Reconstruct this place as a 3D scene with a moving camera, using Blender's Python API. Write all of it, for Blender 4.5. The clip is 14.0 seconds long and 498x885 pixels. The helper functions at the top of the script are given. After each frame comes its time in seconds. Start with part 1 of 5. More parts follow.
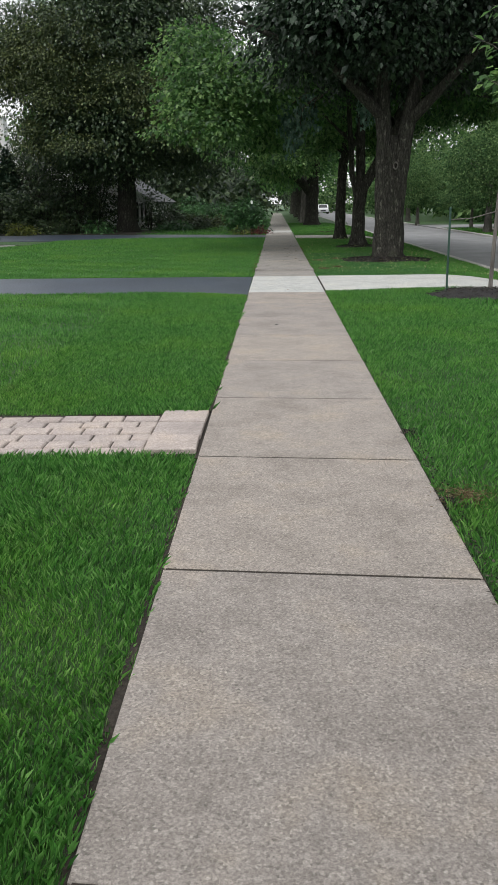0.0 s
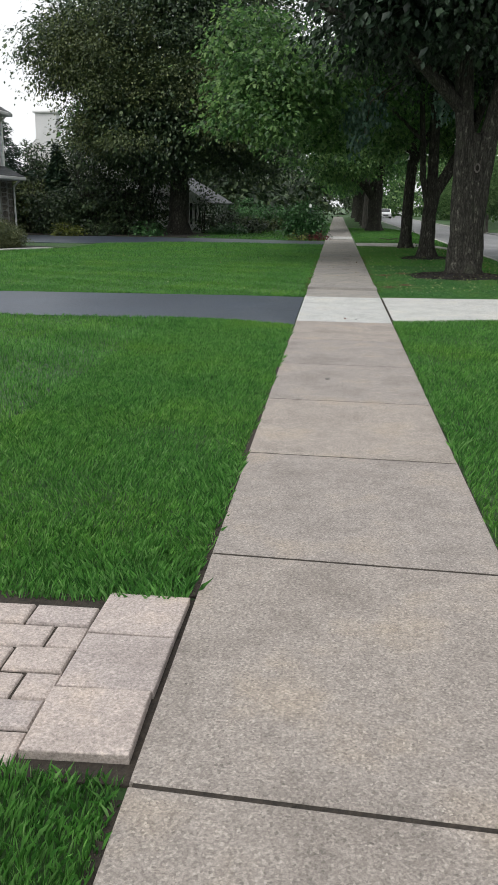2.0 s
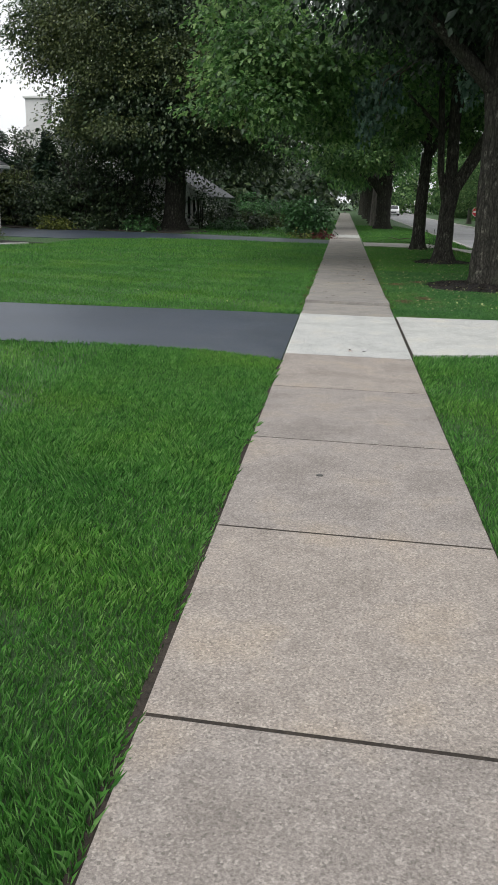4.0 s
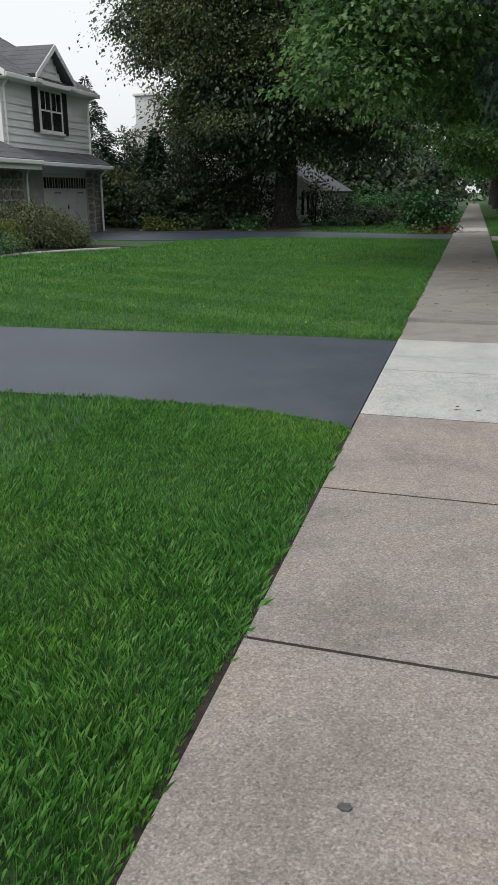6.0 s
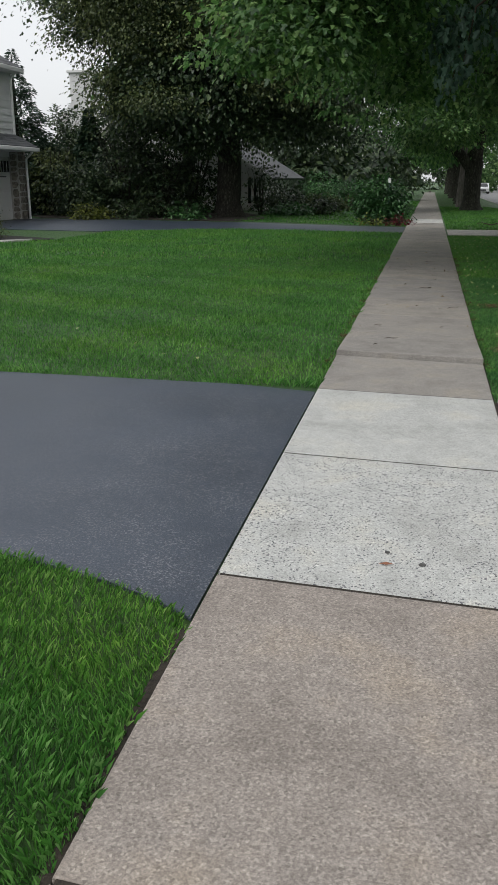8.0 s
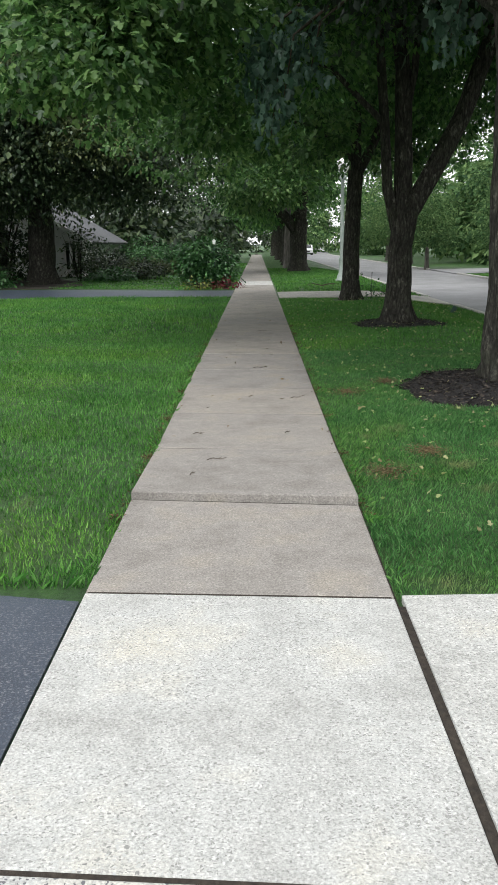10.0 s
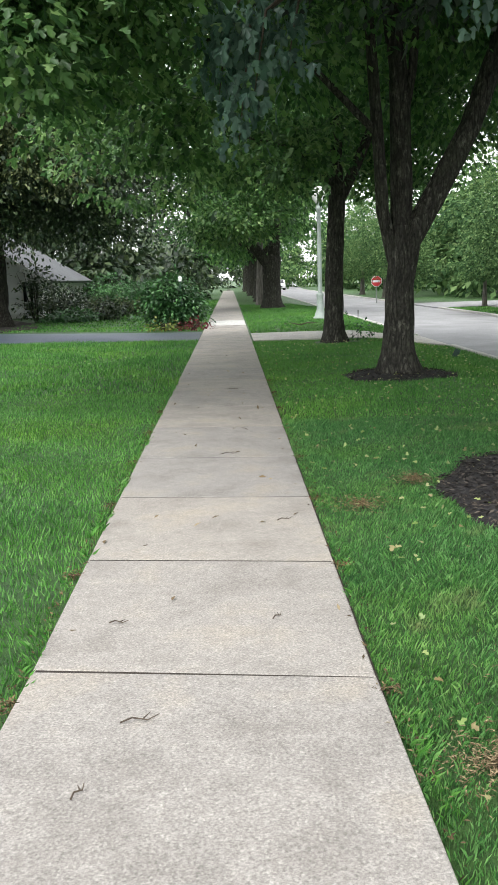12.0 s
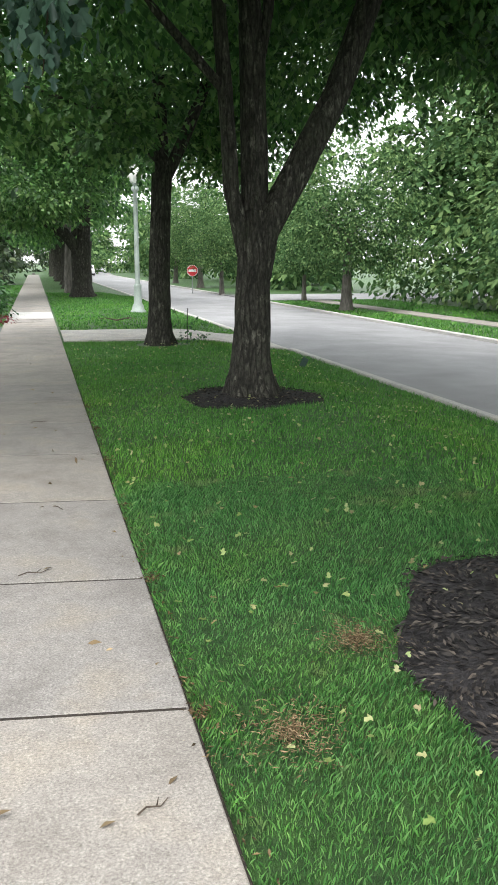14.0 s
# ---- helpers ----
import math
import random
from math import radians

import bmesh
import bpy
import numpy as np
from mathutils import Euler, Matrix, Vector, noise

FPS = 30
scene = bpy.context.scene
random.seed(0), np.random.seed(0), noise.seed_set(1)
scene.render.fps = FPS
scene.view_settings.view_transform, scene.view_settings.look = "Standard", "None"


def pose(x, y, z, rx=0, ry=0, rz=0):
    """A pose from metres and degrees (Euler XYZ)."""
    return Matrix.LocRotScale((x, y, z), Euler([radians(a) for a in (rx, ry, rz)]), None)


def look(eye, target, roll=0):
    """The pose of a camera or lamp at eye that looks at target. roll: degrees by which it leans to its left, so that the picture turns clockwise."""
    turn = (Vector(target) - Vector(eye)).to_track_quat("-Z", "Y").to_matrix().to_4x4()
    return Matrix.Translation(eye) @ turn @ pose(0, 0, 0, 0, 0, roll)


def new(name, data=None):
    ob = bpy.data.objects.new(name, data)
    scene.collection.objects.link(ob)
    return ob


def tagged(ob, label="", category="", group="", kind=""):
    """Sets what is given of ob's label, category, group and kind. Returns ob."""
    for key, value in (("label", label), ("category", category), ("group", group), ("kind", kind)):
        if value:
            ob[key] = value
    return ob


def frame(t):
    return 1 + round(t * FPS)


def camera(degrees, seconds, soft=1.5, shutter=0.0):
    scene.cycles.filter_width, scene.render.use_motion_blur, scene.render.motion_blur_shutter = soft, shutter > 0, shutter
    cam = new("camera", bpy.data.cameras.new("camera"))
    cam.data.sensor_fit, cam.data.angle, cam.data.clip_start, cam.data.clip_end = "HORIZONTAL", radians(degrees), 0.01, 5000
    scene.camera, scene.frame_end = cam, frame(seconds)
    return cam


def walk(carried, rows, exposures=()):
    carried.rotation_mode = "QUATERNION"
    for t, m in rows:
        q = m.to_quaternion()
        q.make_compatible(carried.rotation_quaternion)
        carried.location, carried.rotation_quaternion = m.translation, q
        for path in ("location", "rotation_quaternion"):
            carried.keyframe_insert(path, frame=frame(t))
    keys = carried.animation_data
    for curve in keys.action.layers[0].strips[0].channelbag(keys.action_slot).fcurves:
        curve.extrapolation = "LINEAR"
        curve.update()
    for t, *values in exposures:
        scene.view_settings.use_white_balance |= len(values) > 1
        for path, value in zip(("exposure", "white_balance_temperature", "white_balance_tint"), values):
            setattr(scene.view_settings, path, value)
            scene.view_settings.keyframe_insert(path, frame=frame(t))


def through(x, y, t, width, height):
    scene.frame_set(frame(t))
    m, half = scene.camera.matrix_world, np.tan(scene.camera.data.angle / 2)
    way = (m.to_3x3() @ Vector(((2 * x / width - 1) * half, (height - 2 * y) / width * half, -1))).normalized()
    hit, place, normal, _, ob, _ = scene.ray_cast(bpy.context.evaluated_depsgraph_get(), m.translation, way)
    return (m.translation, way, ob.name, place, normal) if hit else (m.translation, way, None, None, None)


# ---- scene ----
SKY, SUN = 0.15, 0.65
cam = camera(33.1, 14.0)
EXPOSURE = [(0, 0.7), (0.5, 0.8), (1.5, 0.78), (2.5, 0.66), (5, 0.68), (5.5, 0.5), (6.5, 0.48), (7.5, 0.42), (8.5, 0.4), (9.2, 0.66), (11.3, 1.62), (12, 1.8), (12.5, 2.02), (13, 2.0), (14, 1.95)]
PATH = [
    (0, (-0.164, -1.874, 1.365), (-0.231, 0.048, 0.817), -0.8),
    (0.5, (-0.127, -1.178, 1.369), (-0.235, 0.715, 0.733), 1.2),
    (1, (-0.104, -0.49, 1.365), (-0.207, 1.424, 0.793), 0.6),
    (1.5, (-0.099, 0.172, 1.407), (-0.211, 2.086, 0.839), 1.6),
    (2, (-0.129, 0.864, 1.422), (-0.32, 2.779, 0.878), 0.4),
    (2.5, (-0.136, 1.575, 1.425), (-0.283, 3.493, 0.877), 1.1),
    (5, (-0.046, 4.87, 1.416), (-0.414, 6.752, 0.85), 1.7),
    (5.5, (0.003, 5.51, 1.407), (-0.472, 7.369, 0.841), 1.5),
    (6, (0.048, 6.25, 1.415), (-0.438, 8.105, 0.848), -0.7),
    (6.5, (0.03, 6.93, 1.413), (-0.57, 8.743, 0.822), -2.3),
    (7, (0.039, 7.687, 1.375), (-0.505, 9.517, 0.776), -1.7),
    (7.5, (0.015, 8.363, 1.409), (-0.465, 10.218, 0.836), 0.4),
    (8, (0.102, 8.872, 1.437), (-0.286, 10.741, 0.84), 0.0),
    (8.5, (0.12, 9.633, 1.408), (-0.224, 11.517, 0.829), 0.4),
    (9, (0.028, 10.333, 1.344), (-0.16, 12.24, 0.771), 1.7),
    (9.2, (0.055, 10.616, 1.346), (-0.055, 12.541, 0.813), 1.4),
    (11.3, (0.144, 13.392, 1.34), (0.153, 15.343, 0.901), -2.5),
    (11.5, (0.183, 13.714, 1.346), (0.197, 15.665, 0.907), -2.9),
    (12, (0.152, 14.376, 1.363), (0.185, 16.339, 0.98), -1.9),
    (12.5, (0.154, 14.994, 1.371), (0.358, 16.946, 0.984), -1.4),
    (13, (0.115, 15.599, 1.401), (0.36, 17.547, 1.017), -0.9),
    (13.5, (0.141, 16.315, 1.399), (0.401, 18.254, 0.983), -1.6),
    (14, (0.181, 16.969, 1.466), (0.656, 18.866, 1.045), -0.0),
]
walk(cam, [(t, look(eye, target, roll)) for t, eye, target, roll in PATH], EXPOSURE)

# ---- sky and light ----
world = bpy.data.worlds.new("world")
scene.world = world
world.use_nodes = True
wn, wl = world.node_tree.nodes, world.node_tree.links
sky = wn.new("ShaderNodeTexSky")
sky.sky_type, sky.sun_disc = "NISHITA", False
sky.sun_elevation, sky.sun_rotation = radians(58), radians(-153.4)
sky.air_density, sky.dust_density, sky.ozone_density = 1.0, 4.0, 2.0
cloud = wn.new("ShaderNodeHueSaturation")
cloud.inputs["Saturation"].default_value = 0.25
wl.new(sky.outputs[0], cloud.inputs["Color"])
# even cloud cover over the clear sky
cover = wn.new("ShaderNodeMix")
cover.data_type = "RGBA"
cover.inputs[0].default_value = 0.7
cover.inputs[7].default_value = (4.9, 5.0, 5.1, 1)
wl.new(cloud.outputs[0], cover.inputs[6])
wl.new(cover.outputs[2], wn["Background"].inputs[0])
wn["Background"].inputs[1].default_value = SKY
sun_data = bpy.data.lights.new("sun", "SUN")
sun_data.energy, sun_data.angle, sun_data.color = SUN, radians(30), (1.0, 0.985, 0.96)
sun = new("sun", sun_data)
sun.matrix_world = look((0, 0, 50), (14.0, 27.9, 0))

# ---- materials ----


def nodes_of(name, rough=0.8):
    m = bpy.data.materials.new(name)
    m.use_nodes = True
    n, l = m.node_tree.nodes, m.node_tree.links
    b = n["Principled BSDF"]
    b.inputs["Roughness"].default_value = rough
    return m, n, l, b


def coords(n, l, kind="Object", scale=(1, 1, 1)):
    tc, mp = n.new("ShaderNodeTexCoord"), n.new("ShaderNodeMapping")
    mp.inputs["Scale"].default_value = scale
    l.new(tc.outputs[kind], mp.inputs["Vector"])
    return mp.outputs[0]


def world_pos(n, l, scale=(1, 1, 1)):
    g, mp = n.new("ShaderNodeNewGeometry"), n.new("ShaderNodeMapping")
    mp.inputs["Scale"].default_value = scale
    l.new(g.outputs["Position"], mp.inputs["Vector"])
    return mp.outputs[0]


def noise_tex(n, l, vec, scale, detail=4, rough=0.55):
    t = n.new("ShaderNodeTexNoise")
    t.inputs["Scale"].default_value, t.inputs["Detail"].default_value, t.inputs["Roughness"].default_value = scale, detail, rough
    l.new(vec, t.inputs["Vector"])
    return t.outputs["Fac"]


def ramp(n, l, fac, stops):
    r = n.new("ShaderNodeValToRGB")
    e = r.color_ramp.elements
    while len(e) < len(stops):
        e.new(0.5)
    for k, (p, c) in zip(e, stops):
        k.position, k.color = p, (*c, 1) if len(c) == 3 else c
    l.new(fac, r.inputs[0])
    return r.outputs[0]


def mix(n, l, fac, a, b, mode="MIX"):
    x = n.new("ShaderNodeMix")
    x.data_type, x.blend_type = "RGBA", mode
    for sock, val in ((x.inputs[0], fac), (x.inputs[6], a), (x.inputs[7], b)):
        if isinstance(val, (int, float)):
            sock.default_value = val
        elif isinstance(val, tuple):
            sock.default_value = (*val, 1)
        else:
            l.new(val, sock)
    return x.outputs[2]


def bump(n, l, b, height, strength=0.3, dist=0.01):
    k = n.new("ShaderNodeBump")
    k.inputs["Strength"].default_value, k.inputs["Distance"].default_value = strength, dist
    l.new(height, k.inputs["Height"])
    l.new(k.outputs[0], b.inputs["Normal"])


def grey(v):
    return (v, v, v)


def surface(name, c0, c1, fine=60, coarse=1.5, rough=0.8, bumps=0.3, dist=0.004, stain=0.35, metal=0.0, stretch=(1, 1, 1)):
    """A plain material: two tones by fine grain, darkened in broad stains, with relief."""
    m, n, l, b = nodes_of(name, rough)
    p = coords(n, l, "Object", stretch)
    f = noise_tex(n, l, p, fine, 5, 0.6)
    c = ramp(n, l, f, ((0.3, c0), (0.7, c1)))
    s = ramp(n, l, noise_tex(n, l, world_pos(n, l), coarse, 4), ((0.35, grey(1 - stain)), (0.65, grey(1))))
    l.new(mix(n, l, 1.0, c, s, "MULTIPLY"), b.inputs["Base Color"])
    b.inputs["Metallic"].default_value = metal
    bump(n, l, b, f, bumps, dist)
    return m


def concrete(name, base, chips=None, chip_scale=28, speck=0.85):
    """Weathered concrete with sand grain, stains and, where given, dark aggregate chips; each slab a little different."""
    m, n, l, b = nodes_of(name, 0.85)
    p = world_pos(n, l)
    grain = noise_tex(n, l, p, 120, 5, 0.75)
    c = ramp(n, l, grain, ((0.32, tuple(v * 0.58 for v in base)), (0.5, base), (0.68, tuple(min(1, v * 1.4) for v in base))))
    mid = ramp(n, l, noise_tex(n, l, p, 14, 6, 0.7), ((0.3, grey(0.86)), (0.7, grey(1.08))))
    c = mix(n, l, 1.0, c, mid, "MULTIPLY")
    blot = ramp(n, l, noise_tex(n, l, p, 2.2, 5, 0.6), ((0.34, (0.8, 0.793, 0.785)), (0.52, grey(1.0)), (0.7, (1.1, 1.055, 0.97))))
    c = mix(n, l, 1.0, c, blot, "MULTIPLY")
    info = n.new("ShaderNodeObjectInfo")
    each = ramp(n, l, info.outputs["Random"], ((0.0, (0.93, 0.93, 0.94)), (1.0, (1.05, 1.03, 1.0))))
    c = mix(n, l, 1.0, c, each, "MULTIPLY")
    spots = n.new("ShaderNodeTexVoronoi")
    spots.inputs["Scale"].default_value = 125
    l.new(p, spots.inputs["Vector"])
    dark = ramp(n, l, spots.outputs["Color"], ((0.0, grey(0.42)), (0.3, grey(0.84)), (0.62, grey(1.04)), (1.0, grey(1.65))))
    c = mix(n, l, speck, c, dark, "MULTIPLY")
    if chips:
        v = n.new("ShaderNodeTexVoronoi")
        v.inputs["Scale"].default_value = chip_scale
        warp = n.new("ShaderNodeVectorMath")
        nz = n.new("ShaderNodeTexNoise")
        nz.inputs["Scale"].default_value = 45
        l.new(p, nz.inputs["Vector"])
        sc = n.new("ShaderNodeVectorMath")
        sc.operation = "SCALE"
        sc.inputs["Scale"].default_value = 0.03
        l.new(nz.outputs["Color"], sc.inputs[0])
        l.new(p, warp.inputs[0])
        l.new(sc.outputs[0], warp.inputs[1])
        l.new(warp.outputs[0], v.inputs["Vector"])
        size = noise_tex(n, l, p, 3, 3)
        lim = n.new("ShaderNodeMath")
        lim.operation = "MULTIPLY_ADD"
        lim.inputs[1].default_value, lim.inputs[2].default_value = 0.5, 0.1
        l.new(size, lim.inputs[0])
        cmp_ = n.new("ShaderNodeMath")
        cmp_.operation = "LESS_THAN"
        l.new(v.outputs["Distance"], cmp_.inputs[0])
        l.new(lim.outputs[0], cmp_.inputs[1])
        chip_c = ramp(n, l, v.outputs["Color"], ((0.0, chips), (0.5, tuple(x * 1.8 for x in chips)), (0.56, tuple(x * 0.9 for x in base)), (1.0, base)))
        c = mix(n, l, cmp_.outputs[0], c, chip_c)
    l.new(c, b.inputs["Base Color"])
    bump(n, l, b, grain, 0.6, 0.004)
    return m


def leaf_material(name, tones, gloss=0.5, through=0.45, patch=None):
    """Foliage: each leaf has its own tone, with broad patches, and lets part of the light through."""
    m, n, l, b = nodes_of(name, gloss)
    b.inputs["Specular IOR Level"].default_value = 0.5 if gloss < 0.7 else 0.15
    g = n.new("ShaderNodeNewGeometry")
    k = len(tones) - 1
    c = ramp(n, l, g.outputs["Random Per Island"], tuple((i / k, t) for i, t in enumerate(tones)))
    broad = noise_tex(n, l, world_pos(n, l), 0.7 if not patch else patch, 3)
    c = mix(n, l, 1.0, c, ramp(n, l, broad, ((0.3, (0.72, 0.78, 0.75)), (0.7, (1.22, 1.16, 1.0)))), "MULTIPLY")
    l.new(c, b.inputs["Base Color"])
    t = n.new("ShaderNodeBsdfTranslucent")
    l.new(c, t.inputs["Color"])
    x = n.new("ShaderNodeMixShader")
    x.inputs[0].default_value = through
    out = n["Material Output"]
    l.new(b.outputs[0], x.inputs[1])
    l.new(t.outputs[0], x.inputs[2])
    l.new(x.outputs[0], out.inputs["Surface"])
    return m


def bark_material(name, furrow, plate, flake):
    """Furrowed bark: dark cracks between long plates, with paler flakes and lichen."""
    m, n, l, b = nodes_of(name, 0.9)
    b.inputs["Specular IOR Level"].default_value = 0.2
    p = coords(n, l, "Object", (1, 1, 0.13))
    v = n.new("ShaderNodeTexVoronoi")
    v.feature = "DISTANCE_TO_EDGE"
    v.inputs["Scale"].default_value = 15
    warp = mix(n, l, 0.06, p, n.new("ShaderNodeTexNoise").outputs["Color"], "ADD")
    l.new(warp, v.inputs["Vector"])
    crack = ramp(n, l, v.outputs["Distance"], ((0.0, grey(0.25)), (0.16, grey(1))))
    grain = noise_tex(n, l, coords(n, l, "Object", (1, 1, 0.35)), 45, 6, 0.7)
    c = mix(n, l, ramp(n, l, grain, ((0.35, grey(0)), (0.65, grey(1)))), furrow, plate)
    pale = ramp(n, l, noise_tex(n, l, coords(n, l, "Object", (1, 1, 0.45)), 13, 5, 0.7), ((0.56, grey(0)), (0.66, grey(0.85))))
    c = mix(n, l, pale, c, flake)
    c = mix(n, l, crack, furrow, c)
    moss = ramp(n, l, noise_tex(n, l, world_pos(n, l), 2.5, 4), ((0.55, grey(0)), (0.75, grey(0.35))))
    l.new(mix(n, l, moss, c, (0.07, 0.085, 0.05)), b.inputs["Base Color"])
    bump(n, l, b, mix(n, l, 0.4, crack, grain), 0.9, 0.03)
    return m


def lawn_material(name, tones, patch_scale=0.6, ground=False, parched=0.66):
    m, n, l, b = nodes_of(name, 0.6)
    p = world_pos(n, l)
    if ground:
        f = noise_tex(n, l, p, 45, 6, 0.75)
    else:
        f = n.new("ShaderNodeNewGeometry").outputs["Random Per Island"]
    k = len(tones) - 1
    c = ramp(n, l, f, tuple(((0.25 + 0.5 * i / k) if ground else i / k, t) for i, t in enumerate(tones)))
    broad = noise_tex(n, l, p, patch_scale, 5, 0.6)
    c = mix(n, l, 1.0, c, ramp(n, l, broad, ((0.32, (0.78, 0.86, 0.9)), (0.5, grey(1)), (0.7, (1.3, 1.12, 0.85)))), "MULTIPLY")
    tuft = ramp(n, l, noise_tex(n, l, p, 11, 4, 0.65), ((0.32, (0.6, 0.66, 0.62)), (0.52, grey(1)), (0.7, (1.35, 1.3, 1.2))))
    c = mix(n, l, 1.0, c, tuft, "MULTIPLY")
    dry = ramp(n, l, noise_tex(n, l, p, 1.9, 4, 0.6), ((parched, grey(0)), (parched + 0.12, grey(0.5 if parched > 0.6 else 0.75))))
    c = mix(n, l, dry, c, (0.2, 0.2, 0.09) if parched > 0.6 else (0.24, 0.27, 0.12))
    l.new(c, b.inputs["Base Color"])
    if ground:
        bump(n, l, b, f, 0.9, 0.03)
    else:
        b.inputs["Specular IOR Level"].default_value = 0.3
        t = n.new("ShaderNodeBsdfTranslucent")
        l.new(c, t.inputs["Color"])
        x = n.new("ShaderNodeMixShader")
        x.inputs[0].default_value = 0.22
        l.new(b.outputs[0], x.inputs[1])
        l.new(t.outputs[0], x.inputs[2])
        l.new(x.outputs[0], n["Material Output"].inputs["Surface"])
    return m


BLADES = ((0.026, 0.095, 0.018), (0.056, 0.19, 0.031), (0.09, 0.265, 0.046), (0.125, 0.315, 0.066), (0.2, 0.38, 0.12))
# turf tones lowered to paint the shade between the blades
M_GROUND = lawn_material("turf", ((0.018, 0.04, 0.01), (0.032, 0.09, 0.016), (0.05, 0.13, 0.026)), ground=True)
M_GRASS = lawn_material("grass_blades", BLADES)
M_GRASS_DRY = lawn_material("strip_grass_blades", ((0.026, 0.09, 0.026), (0.055, 0.17, 0.045), (0.085, 0.235, 0.06), (0.11, 0.27, 0.08), (0.165, 0.325, 0.115)), 0.8, False, 0.585)
M_WALK = concrete("walk_concrete", (0.3, 0.268, 0.244), speck=0.68)
M_WALK_FAR = concrete("walk_concrete_grey", (0.294, 0.277, 0.256), speck=0.42)
M_APRON = concrete("apron_concrete", (0.5, 0.508, 0.492), chips=(0.08, 0.08, 0.085), chip_scale=80, speck=0.35)
M_APRON_FINE = concrete("apron_concrete_fine", (0.5, 0.508, 0.492), chips=(0.2, 0.2, 0.19), chip_scale=95, speck=0.35)
M_CURB = concrete("curb_concrete", (0.46, 0.45, 0.43), speck=0.4)
M_PAVER = concrete("paver_concrete", (0.42, 0.365, 0.34), speck=0.4)
M_SOIL = surface("soil", (0.02, 0.016, 0.012), (0.06, 0.047, 0.035), 50, 2, 0.95, 0.8, 0.02)
M_MULCH = surface("mulch", (0.012, 0.011, 0.012), (0.04, 0.036, 0.036), 30, 3, 0.9, 0.9, 0.03)
M_CHIP = leaf_material("mulch", ((0.01, 0.009, 0.01), (0.03, 0.027, 0.028), (0.06, 0.052, 0.05), (0.13, 0.11, 0.1)), 0.8, 0.0)
M_DRYCHIP = leaf_material("dry_thatch", ((0.1, 0.07, 0.045), (0.2, 0.15, 0.095), (0.34, 0.27, 0.18)), 0.9, 0.0)
M_BARK = bark_material("bark", (0.016, 0.015, 0.013), (0.082, 0.079, 0.064), (0.18, 0.175, 0.145))
M_BARK_PALE = surface("bark_pale", (0.09, 0.08, 0.07), (0.24, 0.22, 0.2), 18, 3, 0.9, 0.9, 0.02, 0.3, 0.0, (1, 1, 0.2))
M_LEAF = leaf_material("maple_leaves", ((0.03, 0.085, 0.03), (0.06, 0.155, 0.05), (0.11, 0.25, 0.075), (0.2, 0.37, 0.12)), 0.42, 0.55)
# near-black copy of the maple leaves: the crown's deep shade put into colour
M_LEAF_SHADED = leaf_material("shaded_maple_leaves", ((0.006, 0.016, 0.009), (0.011, 0.028, 0.015), (0.02, 0.045, 0.022), (0.05, 0.092, 0.05)), 0.5, 0.1)
M_LEAF_HANG = leaf_material("hanging_leaves", ((0.05, 0.11, 0.085), (0.1, 0.19, 0.155), (0.18, 0.3, 0.25)), 0.35, 0.3)
# pale leaf tones that paint in the sunlit sprays
M_LEAF_LIGHT = leaf_material("sunlit_leaves", ((0.026, 0.07, 0.025), (0.065, 0.155, 0.048), (0.125, 0.255, 0.082), (0.25, 0.39, 0.15)), 0.42, 0.52)
# the lowest tones stand for shade in the gaps between leaf clumps
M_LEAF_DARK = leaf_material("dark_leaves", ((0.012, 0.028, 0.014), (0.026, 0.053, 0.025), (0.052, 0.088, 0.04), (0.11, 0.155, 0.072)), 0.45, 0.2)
M_LEAF_OLIVE = leaf_material("olive_leaves", ((0.03, 0.05, 0.02), (0.075, 0.105, 0.04), (0.16, 0.195, 0.078)), 0.5, 0.35)
M_LEAF_BUSH = leaf_material("bush_leaves", ((0.025, 0.085, 0.03), (0.05, 0.15, 0.05), (0.095, 0.23, 0.075)), 0.4, 0.3)
M_LEAF_RHODO = leaf_material("rhododendron_leaves", ((0.016, 0.055, 0.02), (0.035, 0.11, 0.035), (0.08, 0.2, 0.065)), 0.35, 0.2)
M_LEAF_WOODS = leaf_material("woods_leaves", ((0.03, 0.07, 0.03), (0.065, 0.135, 0.055), (0.11, 0.2, 0.08), (0.2, 0.3, 0.13)), 0.8, 0.35, 0.3)
M_LEAF_MOUND = leaf_material("mound_leaves", ((0.03, 0.046, 0.018), (0.075, 0.098, 0.036), (0.15, 0.165, 0.068)), 0.55, 0.25)
M_LEAF_YELLOW = leaf_material("yellow_leaves", ((0.04, 0.06, 0.015), (0.13, 0.16, 0.035), (0.24, 0.27, 0.07)))
M_LEAF_RED = leaf_material("red_leaves", ((0.09, 0.012, 0.018), (0.17, 0.022, 0.034), (0.06, 0.015, 0.02)))
M_LEAF_BLUE = leaf_material("blue_needles", ((0.07, 0.12, 0.13), (0.11, 0.17, 0.19), (0.16, 0.23, 0.26)))
M_NEEDLE = leaf_material("conifer_needles", ((0.012, 0.035, 0.022), (0.02, 0.055, 0.032), (0.035, 0.08, 0.045)), 0.6, 0.15)
M_FALLEN = leaf_material("fallen_leaves", ((0.2, 0.3, 0.09), (0.36, 0.44, 0.18), (0.45, 0.46, 0.26), (0.26, 0.2, 0.1)), 0.5, 0.3)
M_LITTER = leaf_material("edge_litter", ((0.04, 0.03, 0.02), (0.1, 0.07, 0.045), (0.2, 0.15, 0.085)), 0.9, 0.0)
M_TWIG = surface("twig", (0.05, 0.035, 0.025), (0.13, 0.1, 0.07), 40, 3)


